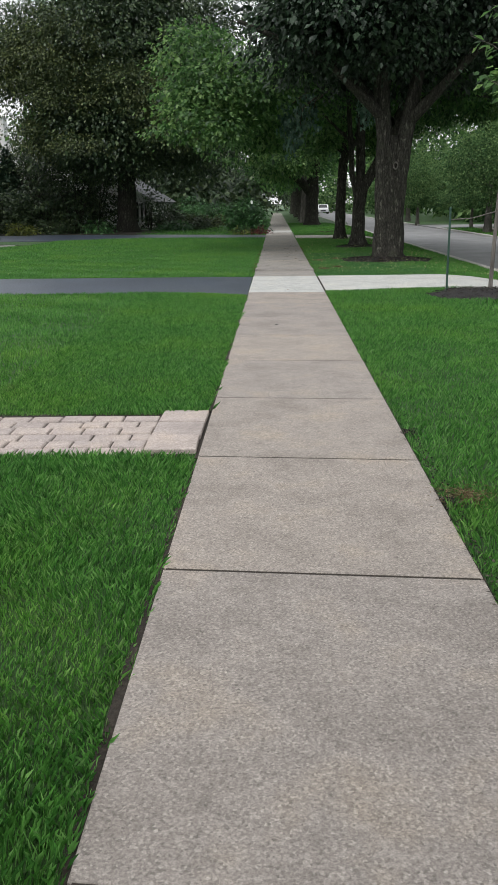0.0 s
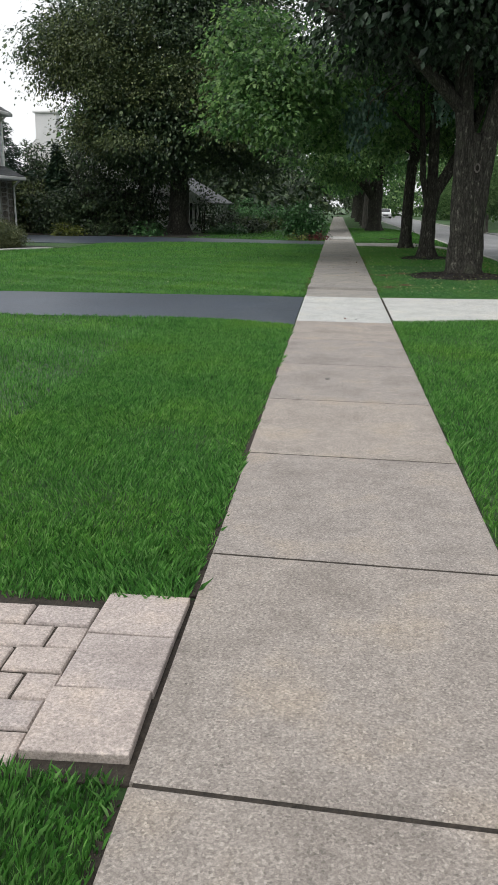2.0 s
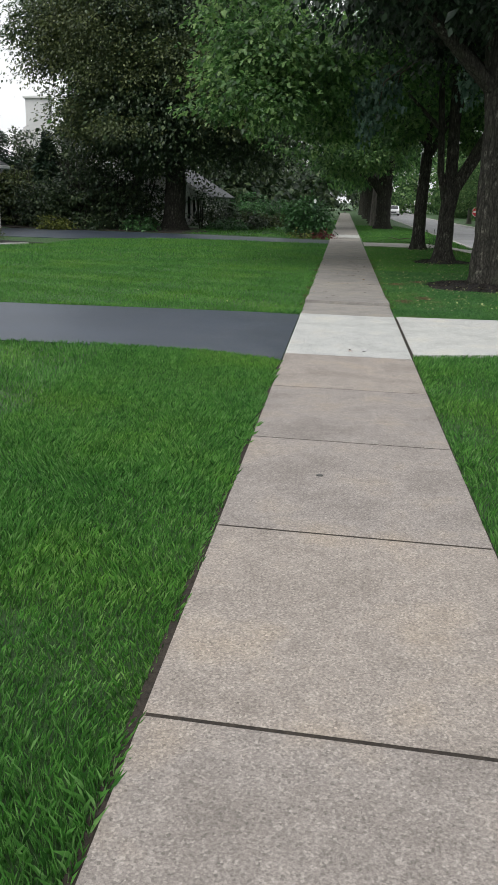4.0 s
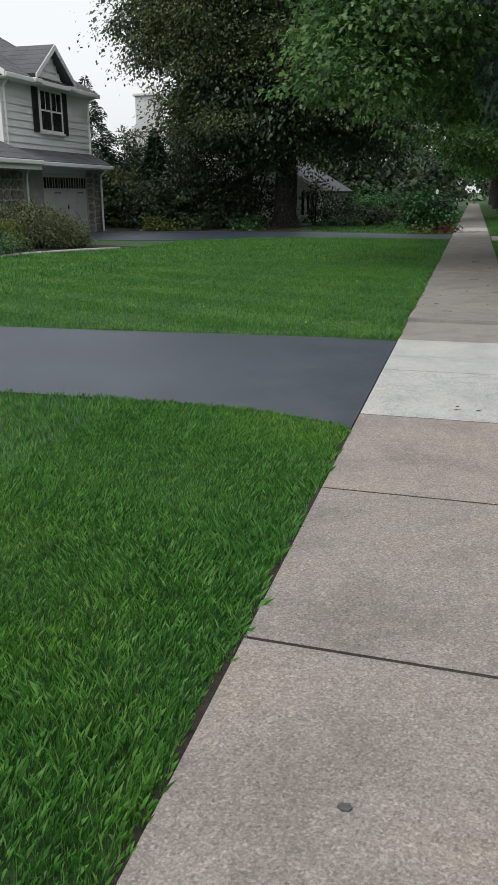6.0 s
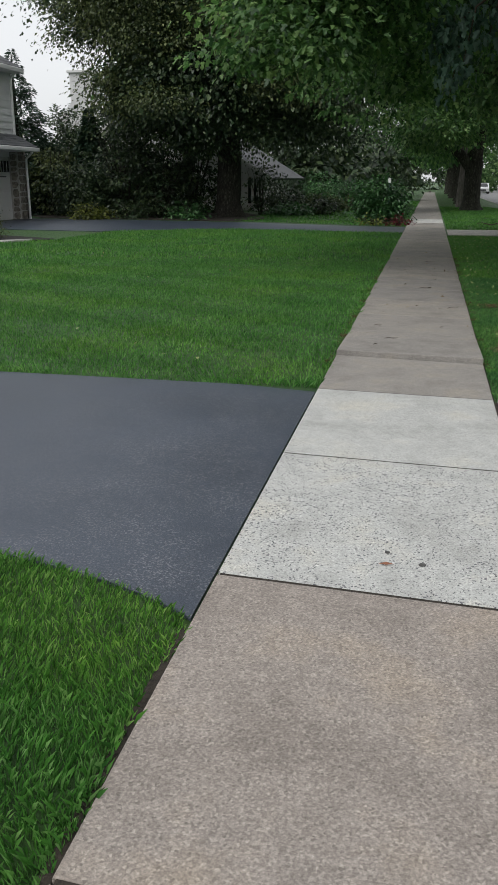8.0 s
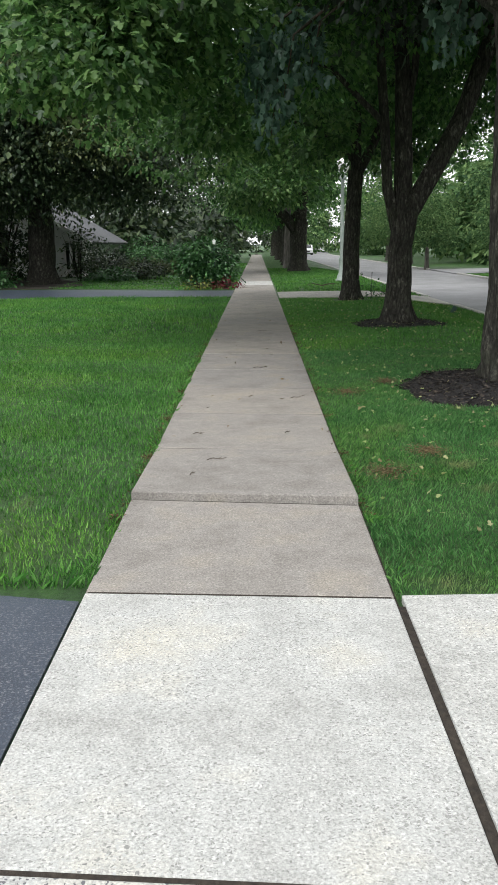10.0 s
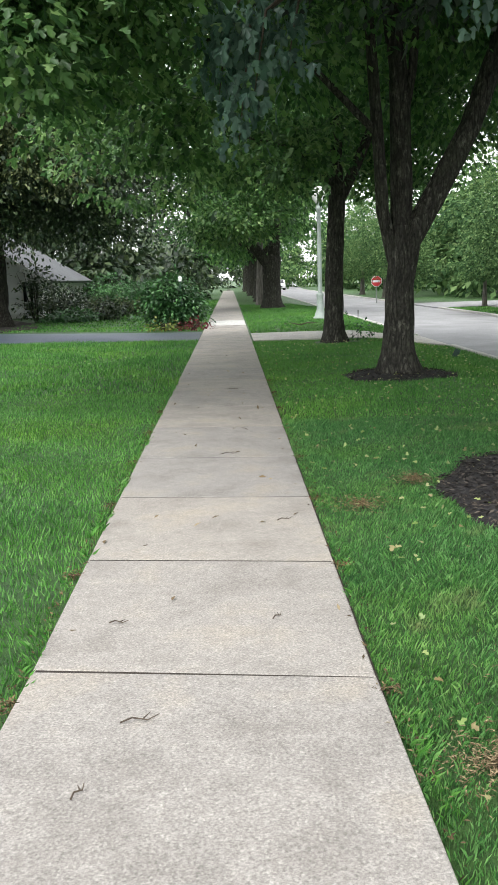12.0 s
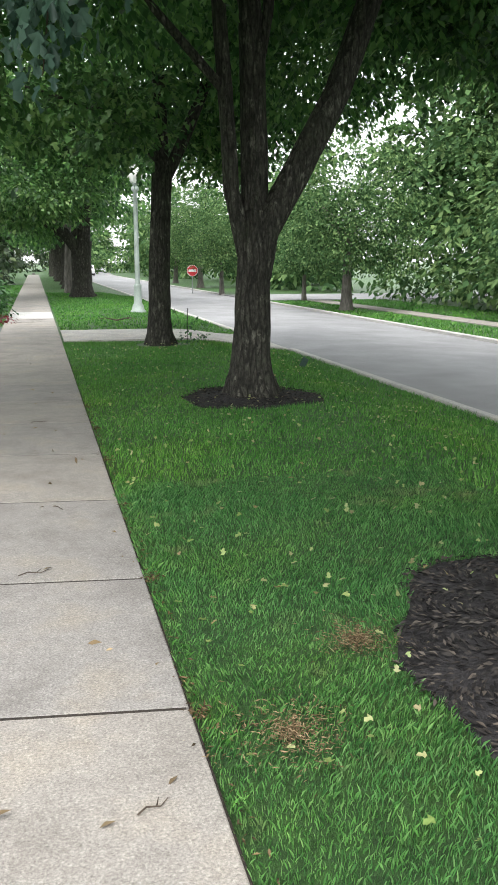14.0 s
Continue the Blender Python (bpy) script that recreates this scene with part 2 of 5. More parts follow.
def asphalt(name, c0, c1, sheen, worn, by_walk=False):
    m, n, l, b = nodes_of(name, sheen)
    p = world_pos(n, l)
    f = noise_tex(n, l, p, 190, 3, 0.7)
    c = ramp(n, l, f, ((0.3, c0), (0.7, c1)))
    c = mix(n, l, 1.0, c, ramp(n, l, noise_tex(n, l, p, 0.9, 4), ((0.3, grey(0.8)), (0.7, grey(1.15)))), "MULTIPLY")
    edge = noise_tex(n, l, p, 2.6, 6, 0.7)
    w = ramp(n, l, edge, ((0.36, grey(0.1)), (0.48, grey(0.55)), (0.66, grey(1))) if by_walk else ((0.56, grey(0)), (0.7, grey(1))))
    sp = ramp(n, l, noise_tex(n, l, p, 105, 3, 0.6), ((0.53, grey(0)), (0.66, grey(0.8))))
    both = mix(n, l, 1.0, w, sp, "MULTIPLY")
    both = mix(n, l, 1.0, both, grey(worn), "MULTIPLY")
    if by_walk:
        sep, mr = n.new("ShaderNodeSeparateXYZ"), n.new("ShaderNodeMapRange")
        l.new(p, sep.inputs[0])
        l.new(sep.outputs[0], mr.inputs[0])
        mr.inputs[1].default_value, mr.inputs[2].default_value, mr.inputs[3].default_value, mr.inputs[4].default_value = -2.9, -1.1, 0.03, 1.0
        both = mix(n, l, 1.0, both, mr.outputs[0], "MULTIPLY")
    l.new(mix(n, l, both, c, (0.34, 0.34, 0.35)), b.inputs["Base Color"])
    bump(n, l, b, f, 0.5, 0.004)
    b.inputs["Specular IOR Level"].default_value = 0.5 if by_walk else 0.3
    return m


M_DRIVE = asphalt("sealed_asphalt", (0.026, 0.034, 0.05), (0.062, 0.079, 0.11), 0.4, 1.0, True)
M_ROAD = asphalt("road_asphalt", (0.2, 0.2, 0.205), (0.3, 0.3, 0.305), 0.75, 0.1)
M_PAINT_WHITE = surface("white_paint", (0.74, 0.74, 0.74), (0.82, 0.82, 0.81), 30, 2, 0.5, 0.05, 0.002, 0.08)
M_SIDING = surface("siding_paint", (0.78, 0.79, 0.79), (0.84, 0.845, 0.845), 40, 1.2, 0.55, 0.1, 0.002, 0.1)
M_TRIM = surface("trim_paint", (0.78, 0.78, 0.77), (0.84, 0.84, 0.83), 30, 2, 0.45, 0.05, 0.001, 0.06)
M_SHUTTER = surface("shutter_paint", (0.012, 0.012, 0.015), (0.03, 0.03, 0.034), 30, 2, 0.5, 0.1, 0.002, 0.1)
M_SHINGLE = surface("shingles", (0.075, 0.08, 0.086), (0.165, 0.17, 0.178), 26, 1.4, 0.9, 0.5, 0.01, 0.25)
M_DOOR = surface("garage_door_paint", (0.66, 0.66, 0.64), (0.72, 0.72, 0.7), 20, 1, 0.5, 0.05, 0.002, 0.1)
M_STONE = surface("field_stone", (0.13, 0.115, 0.1), (0.4, 0.36, 0.31), 9, 6, 0.85, 0.6, 0.02, 0.45)
M_MORTAR = surface("mortar", (0.4, 0.39, 0.37), (0.5, 0.49, 0.46), 60, 3, 0.9, 0.4, 0.005, 0.2)
M_POLE = surface("pole_paint", (0.3, 0.36, 0.33), (0.4, 0.45, 0.42), 30, 3, 0.5, 0.1, 0.002, 0.2)
M_STAKE = surface("stake_paint", (0.02, 0.06, 0.045), (0.04, 0.1, 0.07), 40, 5, 0.5, 0.1, 0.002, 0.3)
M_RED = surface("sign_red", (0.5, 0.03, 0.04), (0.58, 0.045, 0.05), 20, 3, 0.4, 0.03, 0.001, 0.1)
M_STEEL = surface("galvanised_steel", (0.3, 0.31, 0.31), (0.42, 0.42, 0.42), 40, 4, 0.45, 0.1, 0.002, 0.2, 0.8)
M_CAR = surface("car_paint", (0.72, 0.72, 0.73), (0.76, 0.76, 0.77), 20, 1, 0.2, 0.0, 0.001, 0.04)
M_TYRE = surface("tyre_rubber", (0.012, 0.012, 0.012), (0.025, 0.025, 0.025), 50, 4, 0.8, 0.2, 0.003, 0.2)
M_DARKHOLE = surface("porch_shade", (0.05, 0.048, 0.045), (0.08, 0.075, 0.07), 10, 1, 0.9)


def glass(name, tint):
    m, n, l, b = nodes_of(name, 0.04)
    b.inputs["Base Color"].default_value = (*tint, 1)
    b.inputs["Specular IOR Level"].default_value = 0.8
    return m


M_GLASS = glass("window_glass", (0.02, 0.022, 0.025))
M_GLOBE, gn, gl, gb = nodes_of("globe_glass", 0.3)
gb.inputs["Base Color"].default_value = (0.85, 0.85, 0.83, 1)
gb.inputs["Transmission Weight"].default_value = 0.3

# ---- builders ----


def mesh_of(name, verts, faces, material, smooth=False):
    me = bpy.data.meshes.new(name)
    me.from_pydata([tuple(v) for v in verts], [], faces)
    me.materials.append(material)
    if smooth:
        me.polygons.foreach_set("use_smooth", [True] * len(me.polygons))
    me.update()
    return me


def part(name, data, material=None, parent=None, label=""):
    """One mesh object, from a bmesh or a mesh, under a thing or a part."""
    if isinstance(data, bmesh.types.BMesh):
        me = bpy.data.meshes.new(name)
        data.to_mesh(me)
        data.free()
        data = me
        data.materials.append(material)
    ob = new(name, data)
    ob.parent = parent
    return tagged(ob, label)


def thing(name, label, category, group="", at=(0, 0, 0)):
    ob = new(name)
    ob.location = at
    return tagged(ob, label, category, group)


def box_bm(x0, x1, y0, y1, z0, z1, bevel=0.0, bm=None):
    bm = bm or bmesh.new()
    r = bmesh.ops.create_cube(bm, size=1, matrix=Matrix.Translation(((x0 + x1) / 2, (y0 + y1) / 2, (z0 + z1) / 2)) @ Matrix.Diagonal((x1 - x0, y1 - y0, z1 - z0, 1)))
    if bevel:
        es = list({e for v in r["verts"] for e in v.link_edges})
        bmesh.ops.bevel(bm, geom=es, offset=bevel, segments=1, affect="EDGES")
    return bm


def prism_bm(outline, depth, axis="y", at=0.0):
    """A flat outline of (u, v) points pushed along an axis by depth."""
    bm = bmesh.new()

    def put(u, v, d):
        return {"y": (u, d, v), "x": (d, u, v), "z": (u, v, d)}[axis]
    a = [bm.verts.new(put(u, v, at)) for u, v in outline]
    b = [bm.verts.new(put(u, v, at + depth)) for u, v in outline]
    bm.faces.new(a)
    bm.faces.new(b[::-1])
    for i in range(len(a)):
        j = (i + 1) % len(a)
        bm.faces.new((a[j], a[i], b[i], b[j]))
    bmesh.ops.recalc_face_normals(bm, faces=bm.faces)
    return bm


def tube(points, radii, sides=10, rough=0.0, flare=0.0, seed=0, lobes=5, cap=True, ridge=0.0):
    """Vertices and faces of a round limb along points, its radius uneven by rough and widened into root lobes at the foot by flare."""
    pts = [Vector(p) for p in points]
    fine, rad = [], []
    for i in range(len(pts) - 1):
        k = max(2, int((pts[i + 1] - pts[i]).length / (0.07 if ridge else 0.25))) if rough else 2
        for j in range(k):
            f = j / k
            fine.append(pts[i].lerp(pts[i + 1], f))
            rad.append(radii[i] * (1 - f) + radii[i + 1] * f)
    fine.append(pts[-1])
    rad.append(radii[-1])
    vs, fs = [], []
    for i, (p, r) in enumerate(zip(fine, rad)):
        d = (fine[min(i + 1, len(fine) - 1)] - fine[max(i - 1, 0)]).normalized()
        side = d.cross(Vector((0.3, 1, 0.1))).normalized()
        up = d.cross(side)
        h = p.z - fine[0].z
        for s in range(sides):
            a = 2 * math.pi * s / sides
            q = r
            if rough:
                q *= 1 + rough * noise.noise(Vector((math.cos(a) * 2.2 + seed, math.sin(a) * 2.2, p.z * 1.6)))
            if ridge:
                w = noise.noise(Vector((math.cos(a) * 1.4 + seed, math.sin(a) * 1.4, p.z * 0.9)))
                f = noise.noise(Vector((math.cos(a + w * 0.25) * 7.5, math.sin(a + w * 0.25) * 7.5 + seed, p.z * 2.6)))
                q *= 1 + ridge * (1 - 3.2 * abs(f))
            if flare:
                q *= 1 + flare * math.exp(-max(h, 0) * 3.2) * (0.65 + 0.5 * math.sin(a * lobes + seed))
            vs.append(p + side * math.cos(a) * q + up * math.sin(a) * q)
    for i in range(len(fine) - 1):
        for s in range(sides):
            t = (s + 1) % sides
            fs.append((i * sides + s, i * sides + t, (i + 1) * sides + t, (i + 1) * sides + s))
    if cap:
        fs.append(tuple(range((len(fine) - 1) * sides, len(fine) * sides)))
    return vs, fs


def quads_mesh(name, v, nper, faces_one, material):
    """One mesh of many alike small pieces: v is (count, nper, 3)."""
    count = len(v)
    faces_one = np.array(faces_one)
    f = (np.arange(count)[:, None, None] * nper + faces_one[None]).reshape(-1, faces_one.shape[1])
    me = bpy.data.meshes.new(name)
    me.vertices.add(count * nper)
    me.vertices.foreach_set("co", v.astype(np.float32).ravel())
    me.loops.add(f.size)
    me.loops.foreach_set("vertex_index", f.astype(np.int32).ravel())
    me.polygons.add(len(f))
    me.polygons.foreach_set("loop_start", np.arange(0, f.size, f.shape[1], dtype=np.int32))
    me.materials.append(material)
    me.update(calc_edges=True)
    return me


def unit(a):
    return a / (np.linalg.norm(a, axis=-1, keepdims=True) + 1e-9)


def leaves(name, centre, out, size, material, rng, lobed=False, droop=0.5, slim=0.62):
    """Folded leaves at the given places; out is the way each one's tip points."""
    k = len(centre)
    d = unit(out + rng.normal(0, 0.45, (k, 3)) + np.array((0, 0, -droop)))
    up = unit(np.array((0, 0, 1.0)) + rng.normal(0, 0.38, (k, 3)))
    s = unit(np.cross(d, up))
    nrm = np.cross(s, d)
    L = (np.broadcast_to(size, (k,)) * rng.uniform(0.65, 1.3, k))[:, None]
    w = L * slim
    if lobed:
        p = [centre, centre + d * L * 0.25 + s * w * 0.75 + nrm * L * 0.06, centre + d * L * 0.42 + s * w * 0.3, centre + d * L * 0.75 + s * w * 0.45 + nrm * L * 0.05, centre + d * L - nrm * L * 0.1,
             centre + d * L * 0.75 - s * w * 0.45 + nrm * L * 0.05, centre + d * L * 0.42 - s * w * 0.3, centre + d * L * 0.25 - s * w * 0.75 + nrm * L * 0.06]
        return quads_mesh(name, np.stack(p, 1), 8, ((0, 1, 2), (0, 2, 3), (0, 3, 4), (0, 4, 5), (0, 5, 6), (0, 6, 7)), material)
    p = [centre, centre + d * L * 0.45 + s * w * 0.5 + nrm * L * 0.1, centre + d * L, centre + d * L * 0.45 - s * w * 0.5 + nrm * L * 0.1]
    return quads_mesh(name, np.stack(p, 1), 4, ((0, 1, 2), (0, 2, 3)), material)


def clumped(blobs, count, rng, clump=45, spread=0.32, shell=2.4):
    """Leaf places gathered in clumps within ellipsoids (x, y, z, rx, ry, rz), denser towards the outside, and the way outwards."""
    vol = np.array([b[3] * b[4] * b[5] for b in blobs]) ** 0.7
    pick = rng.choice(len(blobs), max(1, count // clump), p=vol / vol.sum())
    b = np.array(blobs, float)[pick]
    u = unit(rng.normal(0, 1, (len(b), 3)))
    c = b[:, :3] + u * (rng.uniform(0.05, 1, (len(b), 1)) ** (1 / shell)) * b[:, 3:]
    o = np.repeat(u, clump, 0)
    cc = np.repeat(c, clump, 0)
    sp = np.repeat(rng.uniform(0.6, 1.4, (len(b), 1)), clump, 0) * spread
    off = rng.normal(0, 1, (len(cc), 3)) * sp * np.array((1.1, 1.1, 0.42))
    off[:, 2] -= 0.35 * np.hypot(off[:, 0], off[:, 1])
    return cc + off, unit(off + o * spread * 0.5)


def ground_z(x, y):
    """Height of the turf: level about the walk, falling to the street."""
    x = np.asarray(x, float)
    s = np.clip((x - 3.0) / 2.0, 0, 1)
    return -0.025 - 0.22 * s * s * (3 - 2 * s)


def turf(name, x0, x1, y0, y1, per_m2, h, w, seed, keep=None, label="", lean=0.42, plain=False, mat=None):
    """Grass blades over a rectangle, but for the places that keep() refuses."""
    rng = np.random.default_rng(seed)
    k = int((x1 - x0) * (y1 - y0) * per_m2)
    x, y = rng.uniform(x0, x1, k), rng.uniform(y0, y1, k)
    ok = np.ones(k, bool)
    for cx, cy, r in BARE:
        a = np.arctan2(y - cy, x - cx)
        ok &= (np.hypot(x - cx, y - cy) > r * (1 + 0.07 * np.sin(3 * a + cx) + 0.04 * np.sin(7 * a))) | (rng.uniform(0, 1, k) < (0.0 if r > 0.45 else 0.55))
    if keep is not None:
        ok &= keep(x, y)
    x, y = x[ok], y[ok]
    k = len(x)
    # tufts lean together
    ang = rng.uniform(0, 2 * np.pi, k)
    sway = 0.6 * np.sin(x * 5.1 + 1.3 * np.sin(y * 3.3)) * 1.6 + np.sin(y * 4.3 + x * 2.2) * 1.6
    turn = sway + rng.normal(0, 1.3, k)
    hd = np.stack((np.cos(turn), np.sin(turn), np.zeros(k)), 1)
    tall = h * rng.uniform(0.55, 1.25, k) * (0.85 + 0.25 * np.sin(x * 2.3 + y * 1.7) * np.sin(y * 2.9))
    c = np.stack((x, y, ground_z(x, y) - 0.004), 1)
    side = np.stack((np.cos(ang), np.sin(ang), np.zeros(k)), 1) * (w * rng.uniform(0.7, 1.3, k))[:, None] / 2
    up = np.zeros((k, 3))
    up[:, 2] = tall
    ln = hd * (tall * lean * rng.uniform(0.3, 1.6, k))[:, None]
    v = np.stack((c - side, c + side, c + up * 0.62 + ln * 0.35 + side * 0.7, c + up * 0.95 + ln), 1)
    if plain:
        ob = new(name, quads_mesh(name, v[:, (0, 1, 3)], 3, ((0, 1, 2),), mat or M_GRASS))
        return tagged(ob, label, "grass", kind="stuff")
    ob = new(name, quads_mesh(name, v, 4, ((0, 1, 2), (0, 2, 3)), mat or M_GRASS))
    return tagged(ob, label, "grass", kind="stuff")


# bare or mulched rounds in the turf: x, y, radius
BARE = ((2.5, 19.5, 1.1), (3.2, 11.2, 1.05), (2.46, 26.0, 0.78), (2.4, 32.4, 0.5), (0.85, 16.5, 0.17), (1.2, 17.0, 0.13), (0.9, 19.28, 0.16), (1.35, 19.86, 0.12), (0.74, 1.95, 0.13))

# ---- ground, drives, street ----
xs = [-900, -300, -120, -60, -40, -25, -18, -12, -8, -5, -3, -1.5, -0.64, 0, 0.64, 1.5, 3.0, 3.25, 3.5, 3.75, 4.0, 4.25, 4.5, 4.75, 5.0, 5.05, 10.9, 10.95, 12, 14, 18, 30, 60, 150, 900]
ys = [-900, -200, -60, -20, -5, 0, 5, 10, 15, 20, 25, 30, 35, 40, 50, 60, 80, 120, 200, 400, 1500]


def sheet_z(x):
    if x <= 5.0:
        return float(ground_z(x, 0)) if abs(x) > 0.62 else -0.06
    return -0.6 if x < 10.93 else -0.42


gv = [(x, y, sheet_z(x)) for y in ys for x in xs]
gf = [(j * len(xs) + i, j * len(xs) + i + 1, (j + 1) * len(xs) + i + 1, (j + 1) * len(xs) + i) for j in range(len(ys) - 1) for i in range(len(xs) - 1)]
tagged(new("ground", mesh_of("ground", gv, gf, M_GROUND)), "mown green lawn turf over level ground", "lawn", kind="structure")


def setting(name, bm, material, label, category):
    return tagged(part(name, bm, material), label, category, kind="structure")


setting("walk_bed", box_bm(-0.622, 0.622, -8, 140, -0.2, -0.05), M_SOIL, "dark soil in the walk's joints and edges", "soil")
# street with a gentle crown
rv, rf = [], []
prof = [(5.02, -0.375), (6.5, -0.36), (8.0, -0.37), (9.5, -0.41), (10.93, -0.46)]
for j, y in enumerate((-120, 0, 40, 80, 140, 260, 600)):
    rv += [(x + max(0, y - 90) ** 1.5 * 0.004, y, z) for x, z in prof]
for j in range(6):
    for i in range(4):
        rf.append((j * 5 + i, j * 5 + i + 1, (j + 1) * 5 + i + 1, (j + 1) * 5 + i))
tagged(new("road", mesh_of("road", rv, rf, M_ROAD)), "pale worn grey asphalt street", "road", kind="structure")
setting("curb", box_bm(4.96, 5.1, -60, 32.9, -0.6, -0.2, 0.02), M_CURB, "low concrete curb along the lawn strip", "curb")
setting("curb", box_bm(4.96, 5.1, 36.3, 200, -0.6, -0.2, 0.02), M_CURB, "low concrete curb along the lawn strip", "curb")
setting("curb", box_bm(10.86, 11.02, -60, 58, -0.6, -0.36, 0.02), M_CURB, "low concrete curb beyond the street", "curb")
setting("curb", box_bm(10.86, 11.02, 66, 200, -0.6, -0.36, 0.02), M_CURB, "low concrete curb beyond the street", "curb")
setting("road", box_bm(10.9, 40, 58.2, 65.8, -0.7, -0.40), M_ROAD, "pale asphalt side street meeting the main street", "road")
setting("pavement", box_bm(13.3, 14.2, -60, 57.5, -0.6, -0.385), M_WALK_FAR, "narrow concrete walk beyond the street", "pavement")
setting("road_line", box_bm(7.05, 7.15, 22, 24.5, -0.4, -0.352), M_PAINT_WHITE, "short worn white line on the street", "road marking")


def drive_edge(x):
    """The drive's near edge, flaring where it meets the walk."""
    return 11.86 - 0.5 * np.exp((x + 0.61) / 0.7)


dv = [(x, float(drive_edge(x))) for x in (-0.624, -0.72, -0.85, -1.0, -1.2, -1.45, -1.8, -2.4, -3.2, -8)] + [(-45, 12.2), (-45, 15.3), (-8, 14.95), (-3, 14.86), (-1.2, 14.82), (-0.624, 14.7)]
setting("driveway_1", prism_bm(dv, -0.12, "z", -0.012), M_DRIVE, "dark blue-grey sealed asphalt driveway", "driveway")
dv = [(-0.63, 34.0), (-2.5, 34.6), (-6, 35.2), (-9.6, 33.2), (-12.5, 33.6), (-15.5, 34.4), (-15.5, 41.0), (-11, 40.6), (-6, 39.4), (-2.5, 37.8), (-0.63, 37.3)]
setting("driveway_2", prism_bm(dv, -0.12, "z", -0.008), M_DRIVE, "dark asphalt driveway leading to the garage", "driveway")


def apron(outline, material):
    """A drive's concrete apron, following the fall of the verge."""
    bm = bmesh.new()
    a = [bm.verts.new((u, v, float(ground_z(u, v)) + 0.03)) for u, v in outline]
    b = [bm.verts.new((u, v, float(ground_z(u, v)) - 0.15)) for u, v in outline]
    k = len(a) // 2
    for i in range(k - 1):
        bm.faces.new((a[i], a[i + 1], a[-2 - i], a[-1 - i]))
    for i in range(len(a)):
        j = (i + 1) % len(a)
        bm.faces.new((a[j], a[i], b[i], b[j]))
    bmesh.ops.recalc_face_normals(bm, faces=bm.faces)
    setting("drive_apron", bm, material, "pale concrete apron between walk and street", "driveway")


apron([(0.64, 11.82), (2.2, 12.2), (3.0, 12.35), (3.6, 12.35), (4.2, 12.25), (5.0, 12.0), (5.0, 15.1), (4.2, 14.85), (3.6, 14.75), (3.0, 14.72), (2.2, 14.7), (0.64, 14.68)], M_APRON_FINE)
apron([(0.655, 33.3), (2.2, 33.3), (3.0, 33.3), (3.6, 33.25), (4.2, 33.15), (5.0, 32.9), (5.0, 36.3), (4.2, 36.0), (3.6, 35.9), (3.0, 35.9), (2.2, 35.9), (0.655, 35.9)], M_CURB)
setting("garden_bed", prism_bm([(-15.2, 41.6), (-11, 41.2), (-7.0, 40.4), (-6.2, 42.2), (-6.8, 45), (-9, 50), (-22, 51.2), (-17, 44)], -0.1, "z", 0.0), M_SOIL, "dark mulched bed under the trees", "garden bed")
setting("garden_bed", prism_bm([(-15.4, 22), (-11.9, 23.4), (-11.2, 26.4), (-10.4, 27.8), (-9.3, 29.3), (-9.4, 29.7), (-12, 31), (-14.9, 33.2), (-15.5, 33.2)], -0.1, "z", 0.005), M_MULCH, "mulched bed of shrubs before the house", "garden bed")
edge = thing("bed_edging", "pale stone edging round the shrub bed", "edging")
vs, fs = tube([(-11.8, 23.4, -0.02), (-11.15, 26.4, 0.0), (-10.4, 27.8, 0.0), (-9.6, 28.85, 0.0)], [0.05, 0.05, 0.055, 0.05], 8)
part("edging_strip", mesh_of("edging_strip", vs, fs, M_CURB, True), parent=edge)

# ---- mulch rounds with loose chips ----


def mulch_round(x, y, r, label, n):
    rng = np.random.default_rng(int(x * 100 + y))
    z = float(ground_z(x, y))
    m = thing("mulch_ring", label, "mulch", at=(0, 0, 0))
    rings, sides, vs, fs = 6, 36, [], []
    for k in range(rings):
        f = k / (rings - 1)
        for s in range(sides):
            a = 2 * math.pi * s / sides
            q = r * f * (1 + 0.07 * math.sin(3 * a + x) + 0.04 * math.sin(7 * a))
            vs.append((x + q * math.cos(a), y + q * math.sin(a), z + 0.005 + 0.07 * (1 - f * f) + 0.012 * noise.noise((q * 9 * math.cos(a), q * 9 * math.sin(a), x))))
    for k in range(rings - 1):
        for s in range(sides):
            t = (s + 1) % sides
            fs.append((k * sides + s, k * sides + t, (k + 1) * sides + t, (k + 1) * sides + s))
    part("mulch_mound", mesh_of("mulch_mound", vs, fs, M_MULCH, True), parent=m)
    a, q = rng.uniform(0, 2 * np.pi, n), r * 1.02 * np.sqrt(rng.uniform(0, 1, n))
    q = q * (1 + 0.07 * np.sin(3 * a + x) + 0.04 * np.sin(7 * a))
    c = np.stack((x + q * np.cos(a), y + q * np.sin(a), z + 0.012 + 0.07 * (1 - np.clip(q / r, 0, 1) ** 2) + rng.uniform(0, 0.012, n)), 1)
    d = np.stack((np.cos(a * 7), np.sin(a * 7), np.zeros(n)), 1)
    ob = part("mulch", leaves("mulch", c, d * 3, 0.04, M_CHIP, rng, droop=0.0, slim=0.35), parent=m)
    tagged(ob, kind="stuff")


